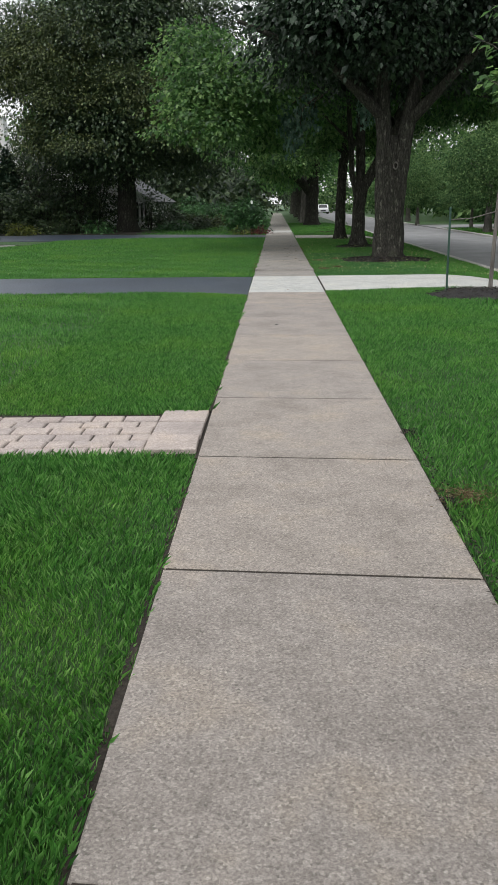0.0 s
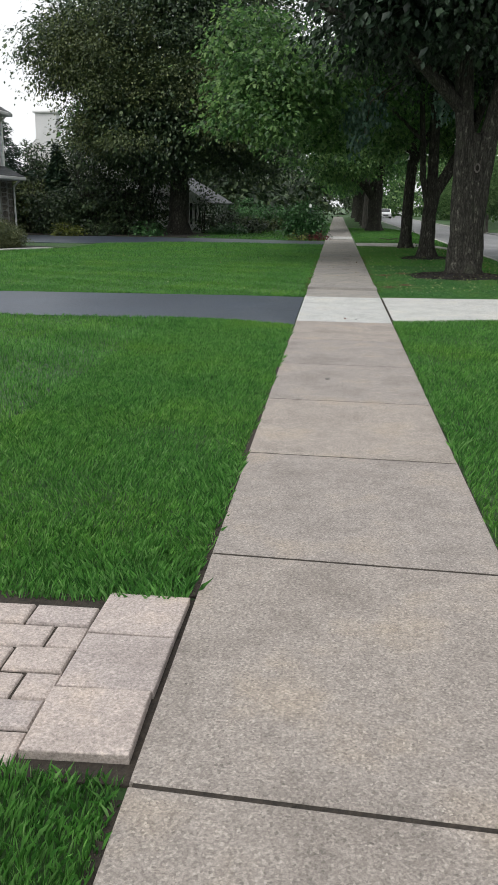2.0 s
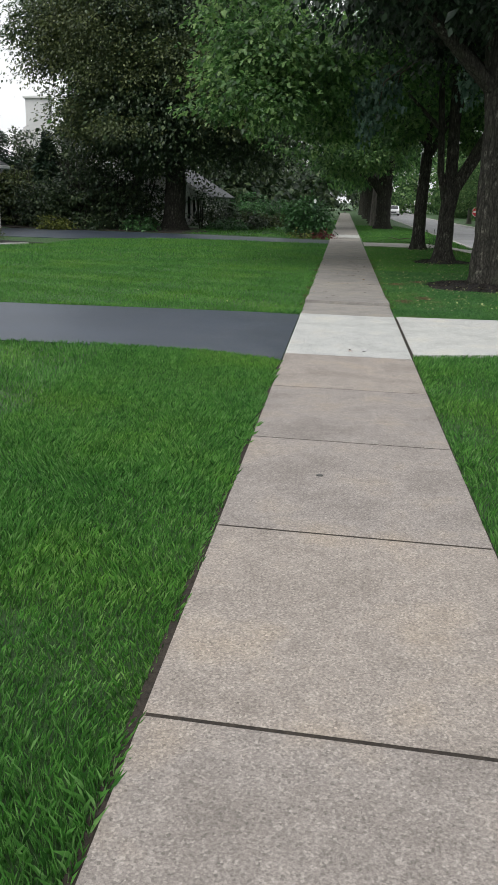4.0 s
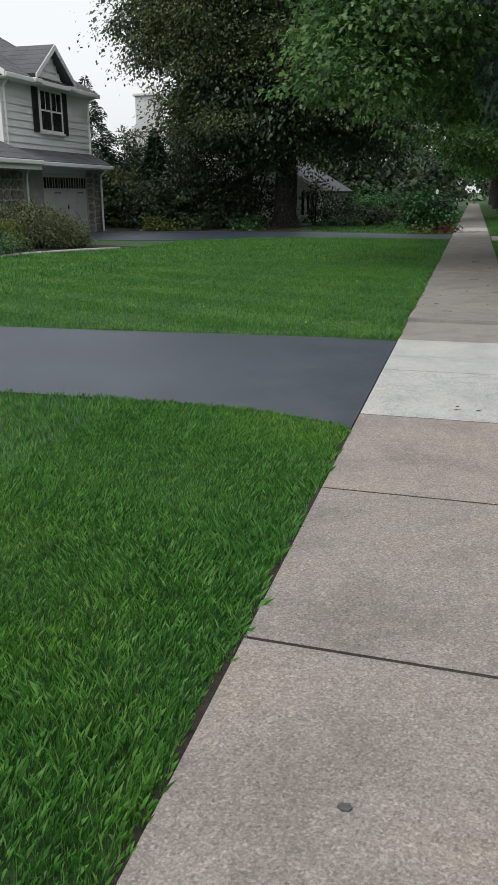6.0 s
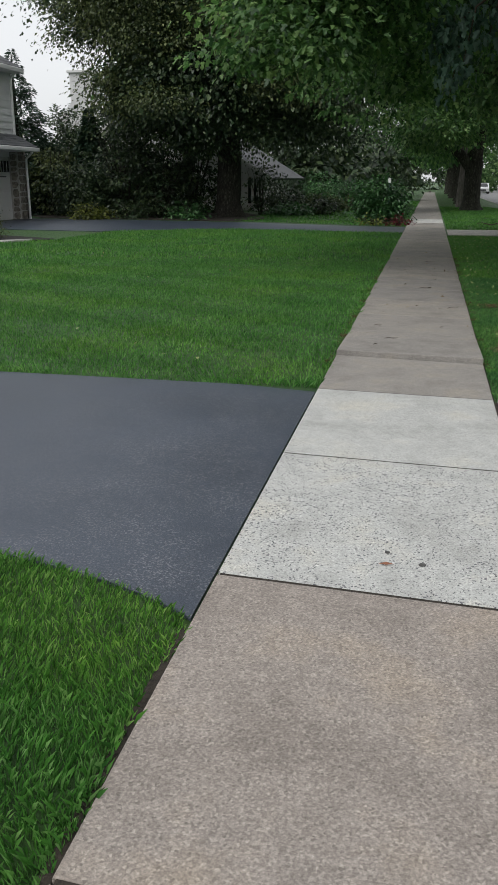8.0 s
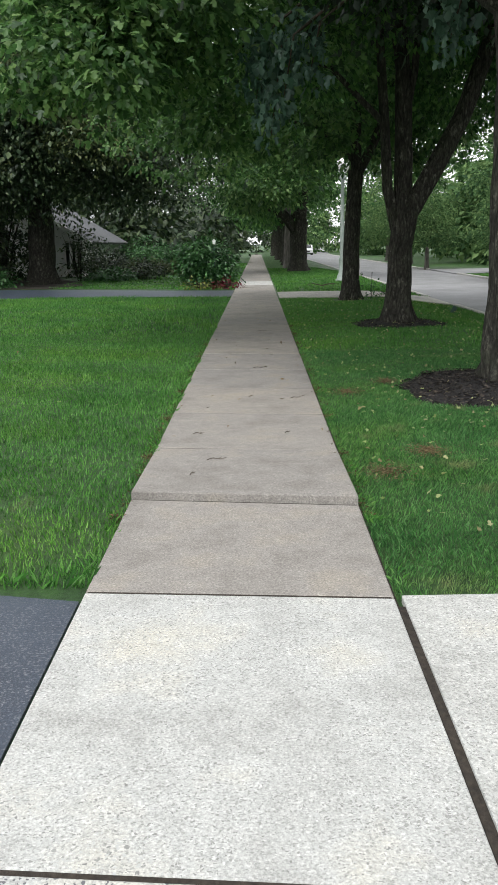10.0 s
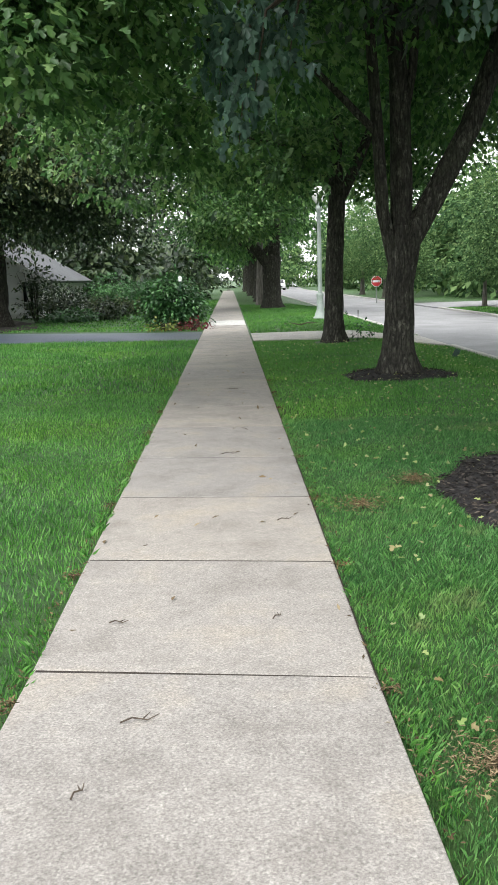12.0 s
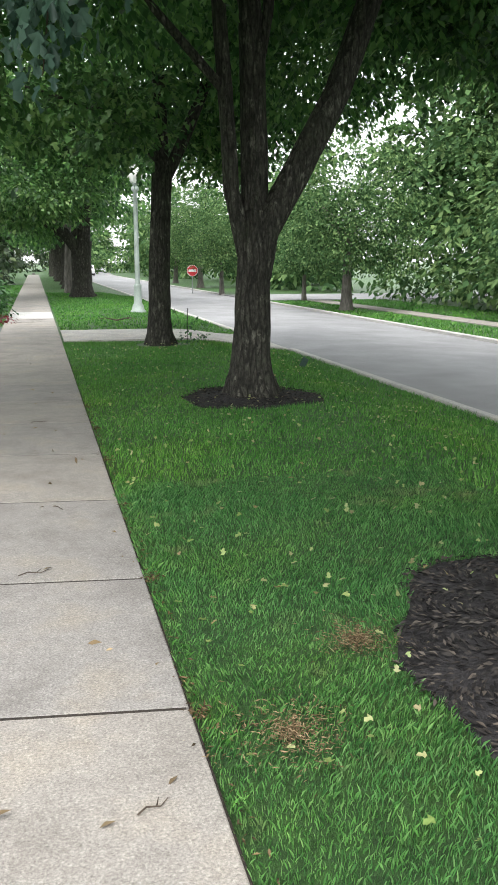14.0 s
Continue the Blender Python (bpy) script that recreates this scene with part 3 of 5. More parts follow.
mulch_round(2.5, 19.5, 1.1, "dark shredded bark mulch round a street tree", 6000)
mulch_round(3.2, 11.2, 1.05, "dark shredded bark mulch round the staked young tree", 1800)
mulch_round(2.46, 26.0, 0.78, "dark bark mulch ring round a forked maple", 1500)
for i, (x, y, r) in enumerate(BARE[4:]):
    rng = np.random.default_rng(900 + i)
    k = 900
    a, q = rng.uniform(0, 2 * np.pi, k), r * 0.75 * np.abs(rng.normal(0, 1, k))
    c = np.stack((x + q * np.cos(a), y + q * np.sin(a), np.full(k, -0.01) + rng.uniform(0, 0.035, k)), 1)
    d = np.stack((np.cos(a * 9), np.sin(a * 9), np.zeros(k)), 1)
    tagged(new("thatch_patch", leaves("thatch_patch", c, d * 3, 0.022, M_DRYCHIP, rng, droop=0.0, slim=0.16)), "bare patch of dry brown thatch in the lawn", "bare patch", "bare patches", kind="stuff")

# ---- trees ----


def tree(name, label, trunk, limbs, crowns, bark=None, category="tree", group="", base=(0, 0, 0), flare=0.5, sides=16):
    """trunk and limbs: (points, radii); crowns: (material, blobs, count, leaf size, seed, options)."""
    bark = bark or M_BARK
    t = thing(name, label, category, group, base)
    fine = sides > 18
    vs, fs = tube(trunk[0], trunk[1], 64 if fine else sides, 0.16, flare, base[0], ridge=0.045 if fine else 0.0)
    tr = part("trunk", mesh_of("trunk", vs, fs, bark, True), parent=t)
    for i, (pts, rad) in enumerate(limbs):
        vs, fs = tube(pts, rad, 36 if fine else 9, 0.14, 0, i, ridge=0.04 if fine else 0.0)
        part("limb", mesh_of("limb", vs, fs, bark, True), parent=tr)
    for mat, blobs, count, size, seed, opt in crowns:
        rng = np.random.default_rng(seed)
        c, o = clumped(blobs, count, rng, opt.get("clump", 45), opt.get("spread", 0.32), opt.get("shell", 2.4))
        ok = np.ones(len(c), bool)
        if "floor" in opt:
            ok = c[:, 2] > opt["floor"]
        c, o, sz = c[ok], o[ok], np.full(int(ok.sum()), size)
        if opt.get("core", 0):
            # large inner leaves close the heart of the crown
            ci, oi = clumped([(b[0], b[1], b[2] + b[5] * 0.08, b[3] * 0.74, b[4] * 0.74, b[5] * 0.7) for b in blobs[:opt.get("cores", 1)]], int(count * opt["core"]), rng, 12, opt.get("spread", 0.32) * 1.3, 1.8)
            hi = ci[:, 2] > opt.get("floor", 0) + 0.7
            c, o, sz = np.concatenate((c, ci[hi])), np.concatenate((o, oi[hi])), np.concatenate((sz, np.full(int(hi.sum()), size * 1.8)))
        part("crown", leaves("crown", c, o, sz, mat, rng, opt.get("lobed", False), opt.get("droop", 0.5)), parent=t)
    return t


def side_limbs(rng, z0, z1, reach, count, rise=0.6, r0=0.07, start=(0, 0)):
    out = []
    for i in range(count):
        a = rng.uniform(0, 2 * math.pi)
        z = rng.uniform(z0, z1)
        L = reach * rng.uniform(0.6, 1.1)
        x, y = start
        pts = [(x, y, z), (x + math.cos(a) * L * 0.5, y + math.sin(a) * L * 0.5, z + L * rise * 0.6), (x + math.cos(a + 0.2) * L, y + math.sin(a + 0.2) * L, z + L * rise)]
        out.append((pts, [r0, r0 * 0.6, r0 * 0.2]))
    return out


R = np.random.default_rng(4)
# big twin-stemmed maple in the lawn strip, its crown hanging over the walk
# its shaded mass and sunlit left sprays are two leaf tones
tree("street_tree", "massive twin-stemmed maple with dark furrowed bark", ([(0, 0, -0.1), (0, 0, 0.5), (0.03, 0, 1.6), (0.05, 0, 2.9)], [0.31, 0.25, 0.2, 0.12]),
     [([(-0.13, 0, -0.05), (-0.13, 0, 1.4), (-0.16, 0.05, 2.8), (-0.24, 0.15, 4.0), (-0.5, 0.3, 6.5)], [0.24, 0.205, 0.19, 0.17, 0.12]), ([(0.14, 0, -0.05), (0.17, 0, 1.4), (0.33, 0, 2.8), (0.55, 0.05, 4.0), (0.95, 0.2, 6.5)], [0.24, 0.2, 0.185, 0.16, 0.11]),
      ([(-0.3, 0, 3.4), (-1.6, -0.8, 4.5), (-3.6, -1.5, 5.2)], [0.13, 0.09, 0.04]), ([(0.4, 0, 3.2), (1.7, -1, 4.6), (3.6, -1.6, 5.6)], [0.14, 0.09, 0.04]), ([(0, 0.2, 3.2), (-0.6, 2, 4.4), (-2, 4.2, 5.0)], [0.12, 0.08, 0.04])],
     [(M_LEAF_SHADED, [(0.7, 0.2, 7.2, 4.4, 4.8, 2.9), (-1.8, 0.0, 5.5, 1.8, 3.0, 1.4), (2.8, -0.5, 6.0, 2.6, 3.4, 1.7), (-0.6, -1.6, 5.7, 2.2, 2.0, 1.6), (0.6, 3.2, 5.4, 3.0, 2.6, 1.4)], 58000, 0.12, 11, {"floor": 3.0, "shell": 1.9, "clump": 80, "spread": 0.32, "core": 0.3, "cores": 5}), (M_LEAF_LIGHT, [(-5.35, 3.4, 3.75, 0.75, 0.9, 0.75), (-4.6, 3.2, 4.4, 1.0, 1.2, 0.8), (-4.3, 2.4, 3.5, 0.8, 1.2, 0.5)], 4200, 0.115, 19, {"floor": 2.6, "lobed": True, "spread": 0.22, "clump": 30}), (M_LEAF_LIGHT, [(-4.9, 4.2, 5.2, 1.3, 1.6, 1.2), (-3.9, 3.4, 4.5, 1.2, 1.6, 0.8)], 6000, 0.125, 18, {"floor": 2.8, "lobed": True, "spread": 0.26, "clump": 40})],
     group="street trees", base=(2.62, 19.7, 0), flare=0.75, sides=24)
# forked maple
tree("street_tree", "three-stemmed street maple with grey furrowed bark", ([(0, 0, -0.1), (0, 0, 0.4), (0.02, 0, 1.2), (0.05, 0, 2.0)], [0.25, 0.2, 0.178, 0.135]),
     [([(-0.05, 0, 1.55), (-0.22, 0, 2.2), (-0.3, 0, 3.4), (-0.42, 0.1, 5.2)], [0.1, 0.085, 0.075, 0.05]), ([(0.0, 0.02, 1.1), (0.03, 0.05, 1.9), (0.06, 0.1, 2.7), (0.02, 0.15, 4.0), (-0.3, 0.3, 6.5)], [0.15, 0.155, 0.14, 0.125, 0.08]),
      ([(0.03, 0, 1.15), (0.14, 0, 1.8), (0.52, 0, 2.45), (0.95, 0, 3.25), (1.4, 0, 4.5), (1.7, 0.2, 6.2)], [0.14, 0.155, 0.15, 0.135, 0.12, 0.07]), ([(1.3, 0, 4.2), (2.4, -0.4, 4.5), (3.8, -0.6, 4.35)], [0.07, 0.05, 0.03]),
      ([(0.04, 0.1, 3.2), (0.2, 0.1, 4.0), (0.3, 0.2, 5.4)], [0.07, 0.055, 0.04]), ([(-0.3, 0, 3.2), (-1.2, -0.3, 4.0), (-2.6, -0.5, 4.3)], [0.05, 0.035, 0.02])],
     [(M_LEAF, [(0.9, 0.5, 7.0, 3.9, 3.6, 2.6), (-2.2, 0.4, 5.0, 2.2, 2.6, 1.1), (3.2, 0.8, 5.4, 2.4, 2.6, 1.5), (3.0, -0.6, 6.8, 2.8, 2.6, 2.0), (4.6, 1.8, 5.4, 2.2, 2.6, 1.3), (1.8, 3.4, 5.3, 3.6, 2.0, 1.4)], 74000, 0.13, 12, {"floor": 3.5, "clump": 70, "spread": 0.3, "core": 0.08}),
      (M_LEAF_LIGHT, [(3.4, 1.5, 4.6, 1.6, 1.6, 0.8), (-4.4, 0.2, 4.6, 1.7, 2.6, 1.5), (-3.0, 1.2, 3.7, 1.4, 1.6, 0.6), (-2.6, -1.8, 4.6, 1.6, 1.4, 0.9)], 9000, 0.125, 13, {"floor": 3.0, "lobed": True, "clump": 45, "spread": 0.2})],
     group="street trees", base=(2.46, 25.95, 0), flare=0.75, sides=20)
tree("street_tree", "street maple with dark straight trunk forking high", ([(0, 0, -0.1), (0, 0, 0.5), (0.03, 0, 1.8), (0.1, 0, 3.0)], [0.235, 0.2, 0.18, 0.17]),
     [([(0.1, 0, 2.8), (0.1, 0.1, 4.2), (0, 0.2, 6.5)], [0.14, 0.12, 0.08]), ([(0.12, 0, 2.85), (0.5, 0, 3.6), (0.95, 0.1, 4.6), (1.4, 0.3, 6.2)], [0.12, 0.11, 0.1, 0.06]), ([(0.05, 0, 3.2), (-0.8, -0.4, 3.9), (-2.2, -0.8, 4.2)], [0.06, 0.045, 0.02])],
     [(M_LEAF, [(0.9, 0.5, 7.0, 3.7, 4.0, 2.8), (-2.0, 0.3, 4.7, 2.2, 2.6, 1.2), (2.6, 0.5, 5.2, 2.4, 3.0, 1.5), (0.9, 3.0, 4.6, 2.4, 3.2, 1.3)], 46000, 0.125, 14, {"floor": 3.0, "clump": 70, "spread": 0.3, "core": 0.12}),
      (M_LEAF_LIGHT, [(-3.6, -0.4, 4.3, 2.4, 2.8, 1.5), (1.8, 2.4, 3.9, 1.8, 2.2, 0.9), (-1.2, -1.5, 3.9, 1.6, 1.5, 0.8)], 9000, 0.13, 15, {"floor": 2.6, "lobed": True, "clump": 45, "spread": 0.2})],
     group="street trees", base=(2.36, 32.4, 0), flare=0.5)
tree("street_tree", "stout old street tree with a leaning low limb", ([(0, 0, -0.1), (0, 0, 0.5), (0.02, 0, 1.6), (0.1, 0, 2.4)], [0.5, 0.42, 0.38, 0.38]),
     [([(-0.1, 0, 1.9), (-0.7, -0.2, 2.7), (-1.4, -0.4, 3.1), (-2.6, -0.6, 4.2)], [0.26, 0.24, 0.2, 0.08]), ([(0.1, 0, 2.2), (0.2, 0, 3.4), (0.5, 0, 6)], [0.3, 0.27, 0.15])],
     [(M_LEAF, [(0, 0, 7.2, 5.2, 5.5, 3.2), (-2.8, -1, 4.6, 2.6, 3.2, 1.5)], 18000, 0.19, 16, {"floor": 2.7, "spread": 0.4, "core": 0.25}), (M_LEAF_LIGHT, [(-1.8, -3.0, 4.0, 2.6, 2.2, 1.1)], 3000, 0.2, 17, {"floor": 2.6})],
     group="street trees", base=(2.15, 54.5, -0.02), flare=0.5)
# added behind the viewpoint, out of sight, only to shade the first slabs
tree("street_tree", "unseen street tree added to shade the start of the walk", ([(0, 0, -0.1), (0, 0, 1.5), (0.1, 0, 3.4)], [0.3, 0.24, 0.2]), side_limbs(R, 2.8, 3.4, 2.4, 4), [(M_LEAF, [(-1.2, 0.4, 6.8, 4.2, 4.6, 2.8)], 9000, 0.3, 29, {"spread": 0.5, "floor": 3.3})], group="street trees", base=(2.9, -7.2, -0.02))
tree("street_tree", "slim pale-barked street tree", ([(0, 0, -0.1), (0, 0, 1.5), (0.1, 0, 3.2)], [0.2, 0.16, 0.13]), side_limbs(R, 2.6, 3.2, 1.6, 3), [(M_LEAF, [(0, 0, 6, 3, 3.5, 2.6)], 4500, 0.24, 18, {"spread": 0.45, "floor": 2.8})], bark=M_BARK_PALE, group="street trees", base=(1.75, 59.5, -0.02))
for i, y in enumerate((67, 76, 86, 97, 110, 125)):
    tree("street_tree", "far street tree with dark trunk and spreading crown", ([(0, 0, -0.1), (0, 0, 1.0), (0.05, 0, 3.0)], [0.42, 0.32, 0.26]), side_limbs(R, 2.4, 3.0, 2.2, 3, 0.8, 0.12),
         [(M_LEAF, [(0, 0, 6.6, 4.4, 4.8, 3.6), (-2.2, 0, 4.2, 2.2, 2.6, 1.3)], 6500, 0.3, 20 + i, {"spread": 0.5, "floor": 2.6, "core": 0.2})], group="street trees", base=(2.1 + 0.15 * (i % 2), y, -0.02))

scar = thing("branch_scar", "pale healed ring scar on the maple's trunk", "scar", at=(2.72, 19.46, 2.2))
vs, fs = [], []
for i in range(20):
    a = 2 * math.pi * i / 20
    for j in range(6):
        b_ = 2 * math.pi * j / 6
        q = 1 + 0.28 * math.cos(b_)
        vs.append((0.05 * q * math.cos(a), 0.025 * math.sin(b_), 0.075 * q * math.sin(a)))
        fs.append((i * 6 + j, i * 6 + (j + 1) % 6, (i + 1) % 20 * 6 + (j + 1) % 6, (i + 1) % 20 * 6 + j))
part("callus", mesh_of("callus", vs, fs, M_BARK_PALE, True), parent=scar)

# drooping spray of leaves low over the walk
spray = thing("hanging_branch", "drooping maple branch with large grey-green leaves", "branch")
lc = []
rng = np.random.default_rng(60)
for x, y, z, dz in ((0.3, 23.2, 3.7, 1.0), (0.45, 23.1, 3.8, 0.75), (0.1, 23.4, 3.9, 0.8), (0.8, 23.3, 4.0, 0.6), (2.2, 21.4, 3.9, 0.45)):
    vs, fs = tube([(x + 0.6, y + 0.1, z + 0.45), (x + 0.15, y, z + 0.1), (x, y, z - dz)], [0.02, 0.014, 0.004], 6)
    part("twig", mesh_of("twig", vs, fs, M_TWIG, True), parent=spray)
    lc.append(np.array((x, y, z)) + rng.normal(0, 0.13, (120, 3)) + np.stack((np.zeros(120), np.zeros(120), -dz * rng.uniform(-0.3, 1, 120)), 1))
lc = np.concatenate(lc)
tagged(part("leaves", leaves("leaves", lc, rng.normal(0, 0.5, lc.shape), 0.14, M_LEAF_HANG, rng, True, 1.9, 0.55), parent=spray), kind="stuff")

# staked young tree
yt = thing("young_tree", "slender young tree with pale stem and sparse leaves", "tree", at=(3.24, 11.75, 0.02))
vs, fs = tube([(0, 0, -0.05), (0.03, 0, 1.2), (0.1, 0, 2.4), (0.16, 0, 3.9), (0.2, 0, 5.0)], [0.035, 0.028, 0.024, 0.016, 0.006], 9, 0.1)
tr = part("trunk", mesh_of("trunk", vs, fs, M_BARK_PALE, True), parent=yt)
rng = np.random.default_rng(70)
lc, lo = [], []
for i in range(22):
    a, z, L = rng.uniform(0, 6.28), rng.uniform(1.9, 4.7), rng.uniform(0.3, 0.75)
    x = 0.05 + z * 0.03
    tip = (x + math.cos(a) * L, math.sin(a) * L, z + L * 0.5)
    vs, fs = tube([(x, 0, z), ((x + tip[0]) / 2, tip[1] / 2, z + L * 0.32), tip], [0.009, 0.006, 0.003], 5)
    part("limb", mesh_of("limb", vs, fs, M_BARK_PALE, True), parent=tr)
    for j in range(16):
        f = rng.uniform(0.2, 1.05)
        lc.append((x + (tip[0] - x) * f, tip[1] * f, z + L * 0.5 * f))
        lo.append((math.cos(a), math.sin(a), 0))
part("crown", leaves("crown", np.array(lc) + rng.normal(0, 0.05, (len(lc), 3)), np.array(lo), 0.15, M_LEAF_LIGHT, rng, False, 0.7), parent=yt)
st = thing("tree_stake", "dark green steel tree stake with a rubber tie", "stake")
part("post", box_bm(2.545, 2.575, 11.785, 11.82, -0.2, 1.27, 0.004), M_STAKE, st)
part("post_flange", box_bm(2.557, 2.563, 11.82, 11.84, -0.2, 1.25), M_STAKE, st)
vs, fs = tube([(2.56, 11.8, 1.08), (2.9, 11.78, 1.1), (3.26, 11.75, 1.2)], [0.01, 0.008, 0.01], 6)
part("tie", mesh_of("tie", vs, fs, M_BARK_PALE, True), parent=st, label="thin pale tie strap")

# great dark tree and understorey beyond the second driveway
# olive clumps on its front and top paint in sunlit foliage
tree("shade_tree", "great dark broad-crowned tree over the garden bed", ([(0, 0, -0.1), (0, 0, 0.6), (0.05, 0, 2.2), (0.1, 0, 5.0)], [0.62, 0.5, 0.46, 0.36]), side_limbs(R, 2.6, 5, 4.2, 8, 0.35, 0.16),
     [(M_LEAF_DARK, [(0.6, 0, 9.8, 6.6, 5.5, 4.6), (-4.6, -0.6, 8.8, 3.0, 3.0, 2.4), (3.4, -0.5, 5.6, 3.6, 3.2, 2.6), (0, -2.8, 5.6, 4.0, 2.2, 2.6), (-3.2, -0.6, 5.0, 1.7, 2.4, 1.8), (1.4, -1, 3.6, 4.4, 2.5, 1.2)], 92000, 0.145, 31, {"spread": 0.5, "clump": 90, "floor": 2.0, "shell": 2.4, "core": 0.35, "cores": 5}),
      (M_LEAF_OLIVE, [(-4.4, -2.4, 8.0, 2.0, 1.8, 2.4), (-2.4, -3.9, 8.6, 2.2, 1.4, 1.8), (-1.6, -4.3, 6.4, 1.8, 0.9, 0.9), (1.4, -4.6, 6.8, 2.0, 1.2, 1.3), (-1.2, -5.2, 4.25, 1.2, 0.8, 0.5), (-3.4, -3, 5.0, 1.3, 1.2, 1.2), (3.0, -4.2, 5.0, 1.8, 1.0, 1.0)], 26000, 0.125, 32, {"spread": 0.36})],
     base=(-8.1, 44.2, 0), flare=0.45, sides=18)
tree("garden_tree", "leafy maple beside the walk with light lower sprays", ([(0, 0, -0.1), (0, 0, 1.5), (0.2, 0, 3.4)], [0.24, 0.2, 0.16]), side_limbs(R, 2.4, 3.4, 2.6, 5, 0.5, 0.09),
     [(M_LEAF, [(0, 0, 6.4, 3.6, 3.6, 3.0), (1.4, -1.6, 4.6, 2.2, 2.0, 1.4)], 17000, 0.2, 33, {"spread": 0.4, "floor": 2.7, "core": 0.25}), (M_LEAF_LIGHT, [(1.6, -2.4, 3.7, 1.7, 1.3, 0.9), (0.3, -2.8, 5.4, 1.8, 0.9, 1.3)], 3600, 0.18, 34, {"floor": 2.4})],
     base=(-10.8, 48.0, 0))


def shrub(name, label, x, y, rx, h, mat, count, size, seed, stems=7, z=0.0, droop=0.3, clump=30, spread=0.2, category="shrub", group="", arch=0.0):
    s = thing(name, label, category, group, (x, y, z))
    rng = np.random.default_rng(seed)
    for i in range(stems):
        a = rng.uniform(0, 6.28)
        q = rx * rng.uniform(0.3, 0.75)
        vs, fs = tube([(0.08 * math.cos(a), 0.08 * math.sin(a), -0.05), (q * 0.5 * math.cos(a), q * 0.5 * math.sin(a), h * 0.45), (q * math.cos(a + 0.2), q * math.sin(a + 0.2), h * 0.85)], [0.03 + arch, 0.02 + arch * 0.7, 0.006], 6)
        part("stem", mesh_of("stem", vs, fs, M_BARK, True), parent=s)
    c, o = clumped([(0, 0, h * 0.52, rx, rx, h * 0.5), (rx * 0.25, -rx * 0.2, h * 0.38, rx * 0.85, rx * 0.8, h * 0.38)], count, rng, clump, spread, 3.0)
    ok = c[:, 2] > 0.03
    part("foliage", leaves("foliage", c[ok], o[ok], size, mat, rng, False, droop), parent=s)
    return s


shrub("rhododendron", "large dense dark-green leafy bush at the walk's edge", -1.7, 41.0, 0.78, 1.6, M_LEAF_RHODO, 7500, 0.13, 41)
shrub("root_sprout", "thin leafy sprout at the foot of a street tree", 2.8, 32.2, 0.28, 0.75, M_LEAF_BUSH, 90, 0.09, 44, 3, clump=9, spread=0.1, arch=-0.026)
shrub("bedding_plant", "low red-leaved bedding plants", -0.95, 38.5, 0.42, 0.24, M_LEAF_RED, 380, 0.1, 42, 4)
shrub("bedding_plant", "low yellow-green bedding plant", -1.75, 38.6, 0.36, 0.25, M_LEAF_YELLOW, 300, 0.12, 43, 4)
lamp = thing("path_lamp", "small white lantern on a thin post in the bush", "lamp", at=(-1.34, 40.3, 0))
part("post", box_bm(-0.015, 0.015, -0.015, 0.015, -0.05, 1.36), M_STAKE, lamp)
part("lantern", prism_bm([(-0.04, 1.36), (0.04, 1.36), (0.055, 1.48), (0.0, 1.53), (-0.055, 1.48)], 0.09, "y", -0.045), M_PAINT_WHITE, lamp, "white lantern")
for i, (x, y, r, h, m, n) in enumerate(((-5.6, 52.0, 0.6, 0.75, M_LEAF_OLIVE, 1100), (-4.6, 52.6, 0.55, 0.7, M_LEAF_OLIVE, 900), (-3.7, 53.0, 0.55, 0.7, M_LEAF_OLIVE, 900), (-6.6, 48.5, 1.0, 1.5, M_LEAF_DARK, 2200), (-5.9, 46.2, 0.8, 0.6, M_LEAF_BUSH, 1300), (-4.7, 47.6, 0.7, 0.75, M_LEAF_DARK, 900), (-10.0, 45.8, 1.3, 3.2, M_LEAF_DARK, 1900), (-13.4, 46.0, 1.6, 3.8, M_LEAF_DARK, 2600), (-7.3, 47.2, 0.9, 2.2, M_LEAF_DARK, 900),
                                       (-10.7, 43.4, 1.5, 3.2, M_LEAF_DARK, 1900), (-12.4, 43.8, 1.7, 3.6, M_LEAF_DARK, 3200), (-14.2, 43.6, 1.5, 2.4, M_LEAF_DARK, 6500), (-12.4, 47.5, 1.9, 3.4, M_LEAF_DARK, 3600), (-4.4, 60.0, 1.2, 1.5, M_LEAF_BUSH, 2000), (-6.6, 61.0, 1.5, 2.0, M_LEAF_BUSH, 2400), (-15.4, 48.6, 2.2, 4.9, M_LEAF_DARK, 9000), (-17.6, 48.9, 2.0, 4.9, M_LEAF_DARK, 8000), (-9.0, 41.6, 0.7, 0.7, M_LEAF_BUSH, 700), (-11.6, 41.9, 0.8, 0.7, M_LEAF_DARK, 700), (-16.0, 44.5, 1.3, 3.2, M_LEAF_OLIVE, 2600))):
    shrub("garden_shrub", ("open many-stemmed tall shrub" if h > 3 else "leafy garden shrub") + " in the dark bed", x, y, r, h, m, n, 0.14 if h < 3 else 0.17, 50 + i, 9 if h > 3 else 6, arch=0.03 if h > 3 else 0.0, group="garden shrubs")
shrub("garden_shrub", "small yellow-green shrub beside the drive", -13.0, 41.0, 0.75, 0.6, M_LEAF_YELLOW, 900, 0.15, 71, 5)
shrub("house_shrub", "broad weeping russet-green mounded shrub", -13.0, 29.4, 1.55, 1.3, M_LEAF_MOUND, 26000, 0.075, 72, 8, droop=1.6, clump=60, spread=0.22)
shrub("house_shrub", "rounded dark green shrub at the drive's corner", -11.3, 29.0, 0.7, 0.85, M_LEAF_MOUND, 9000, 0.05, 73, spread=0.1)
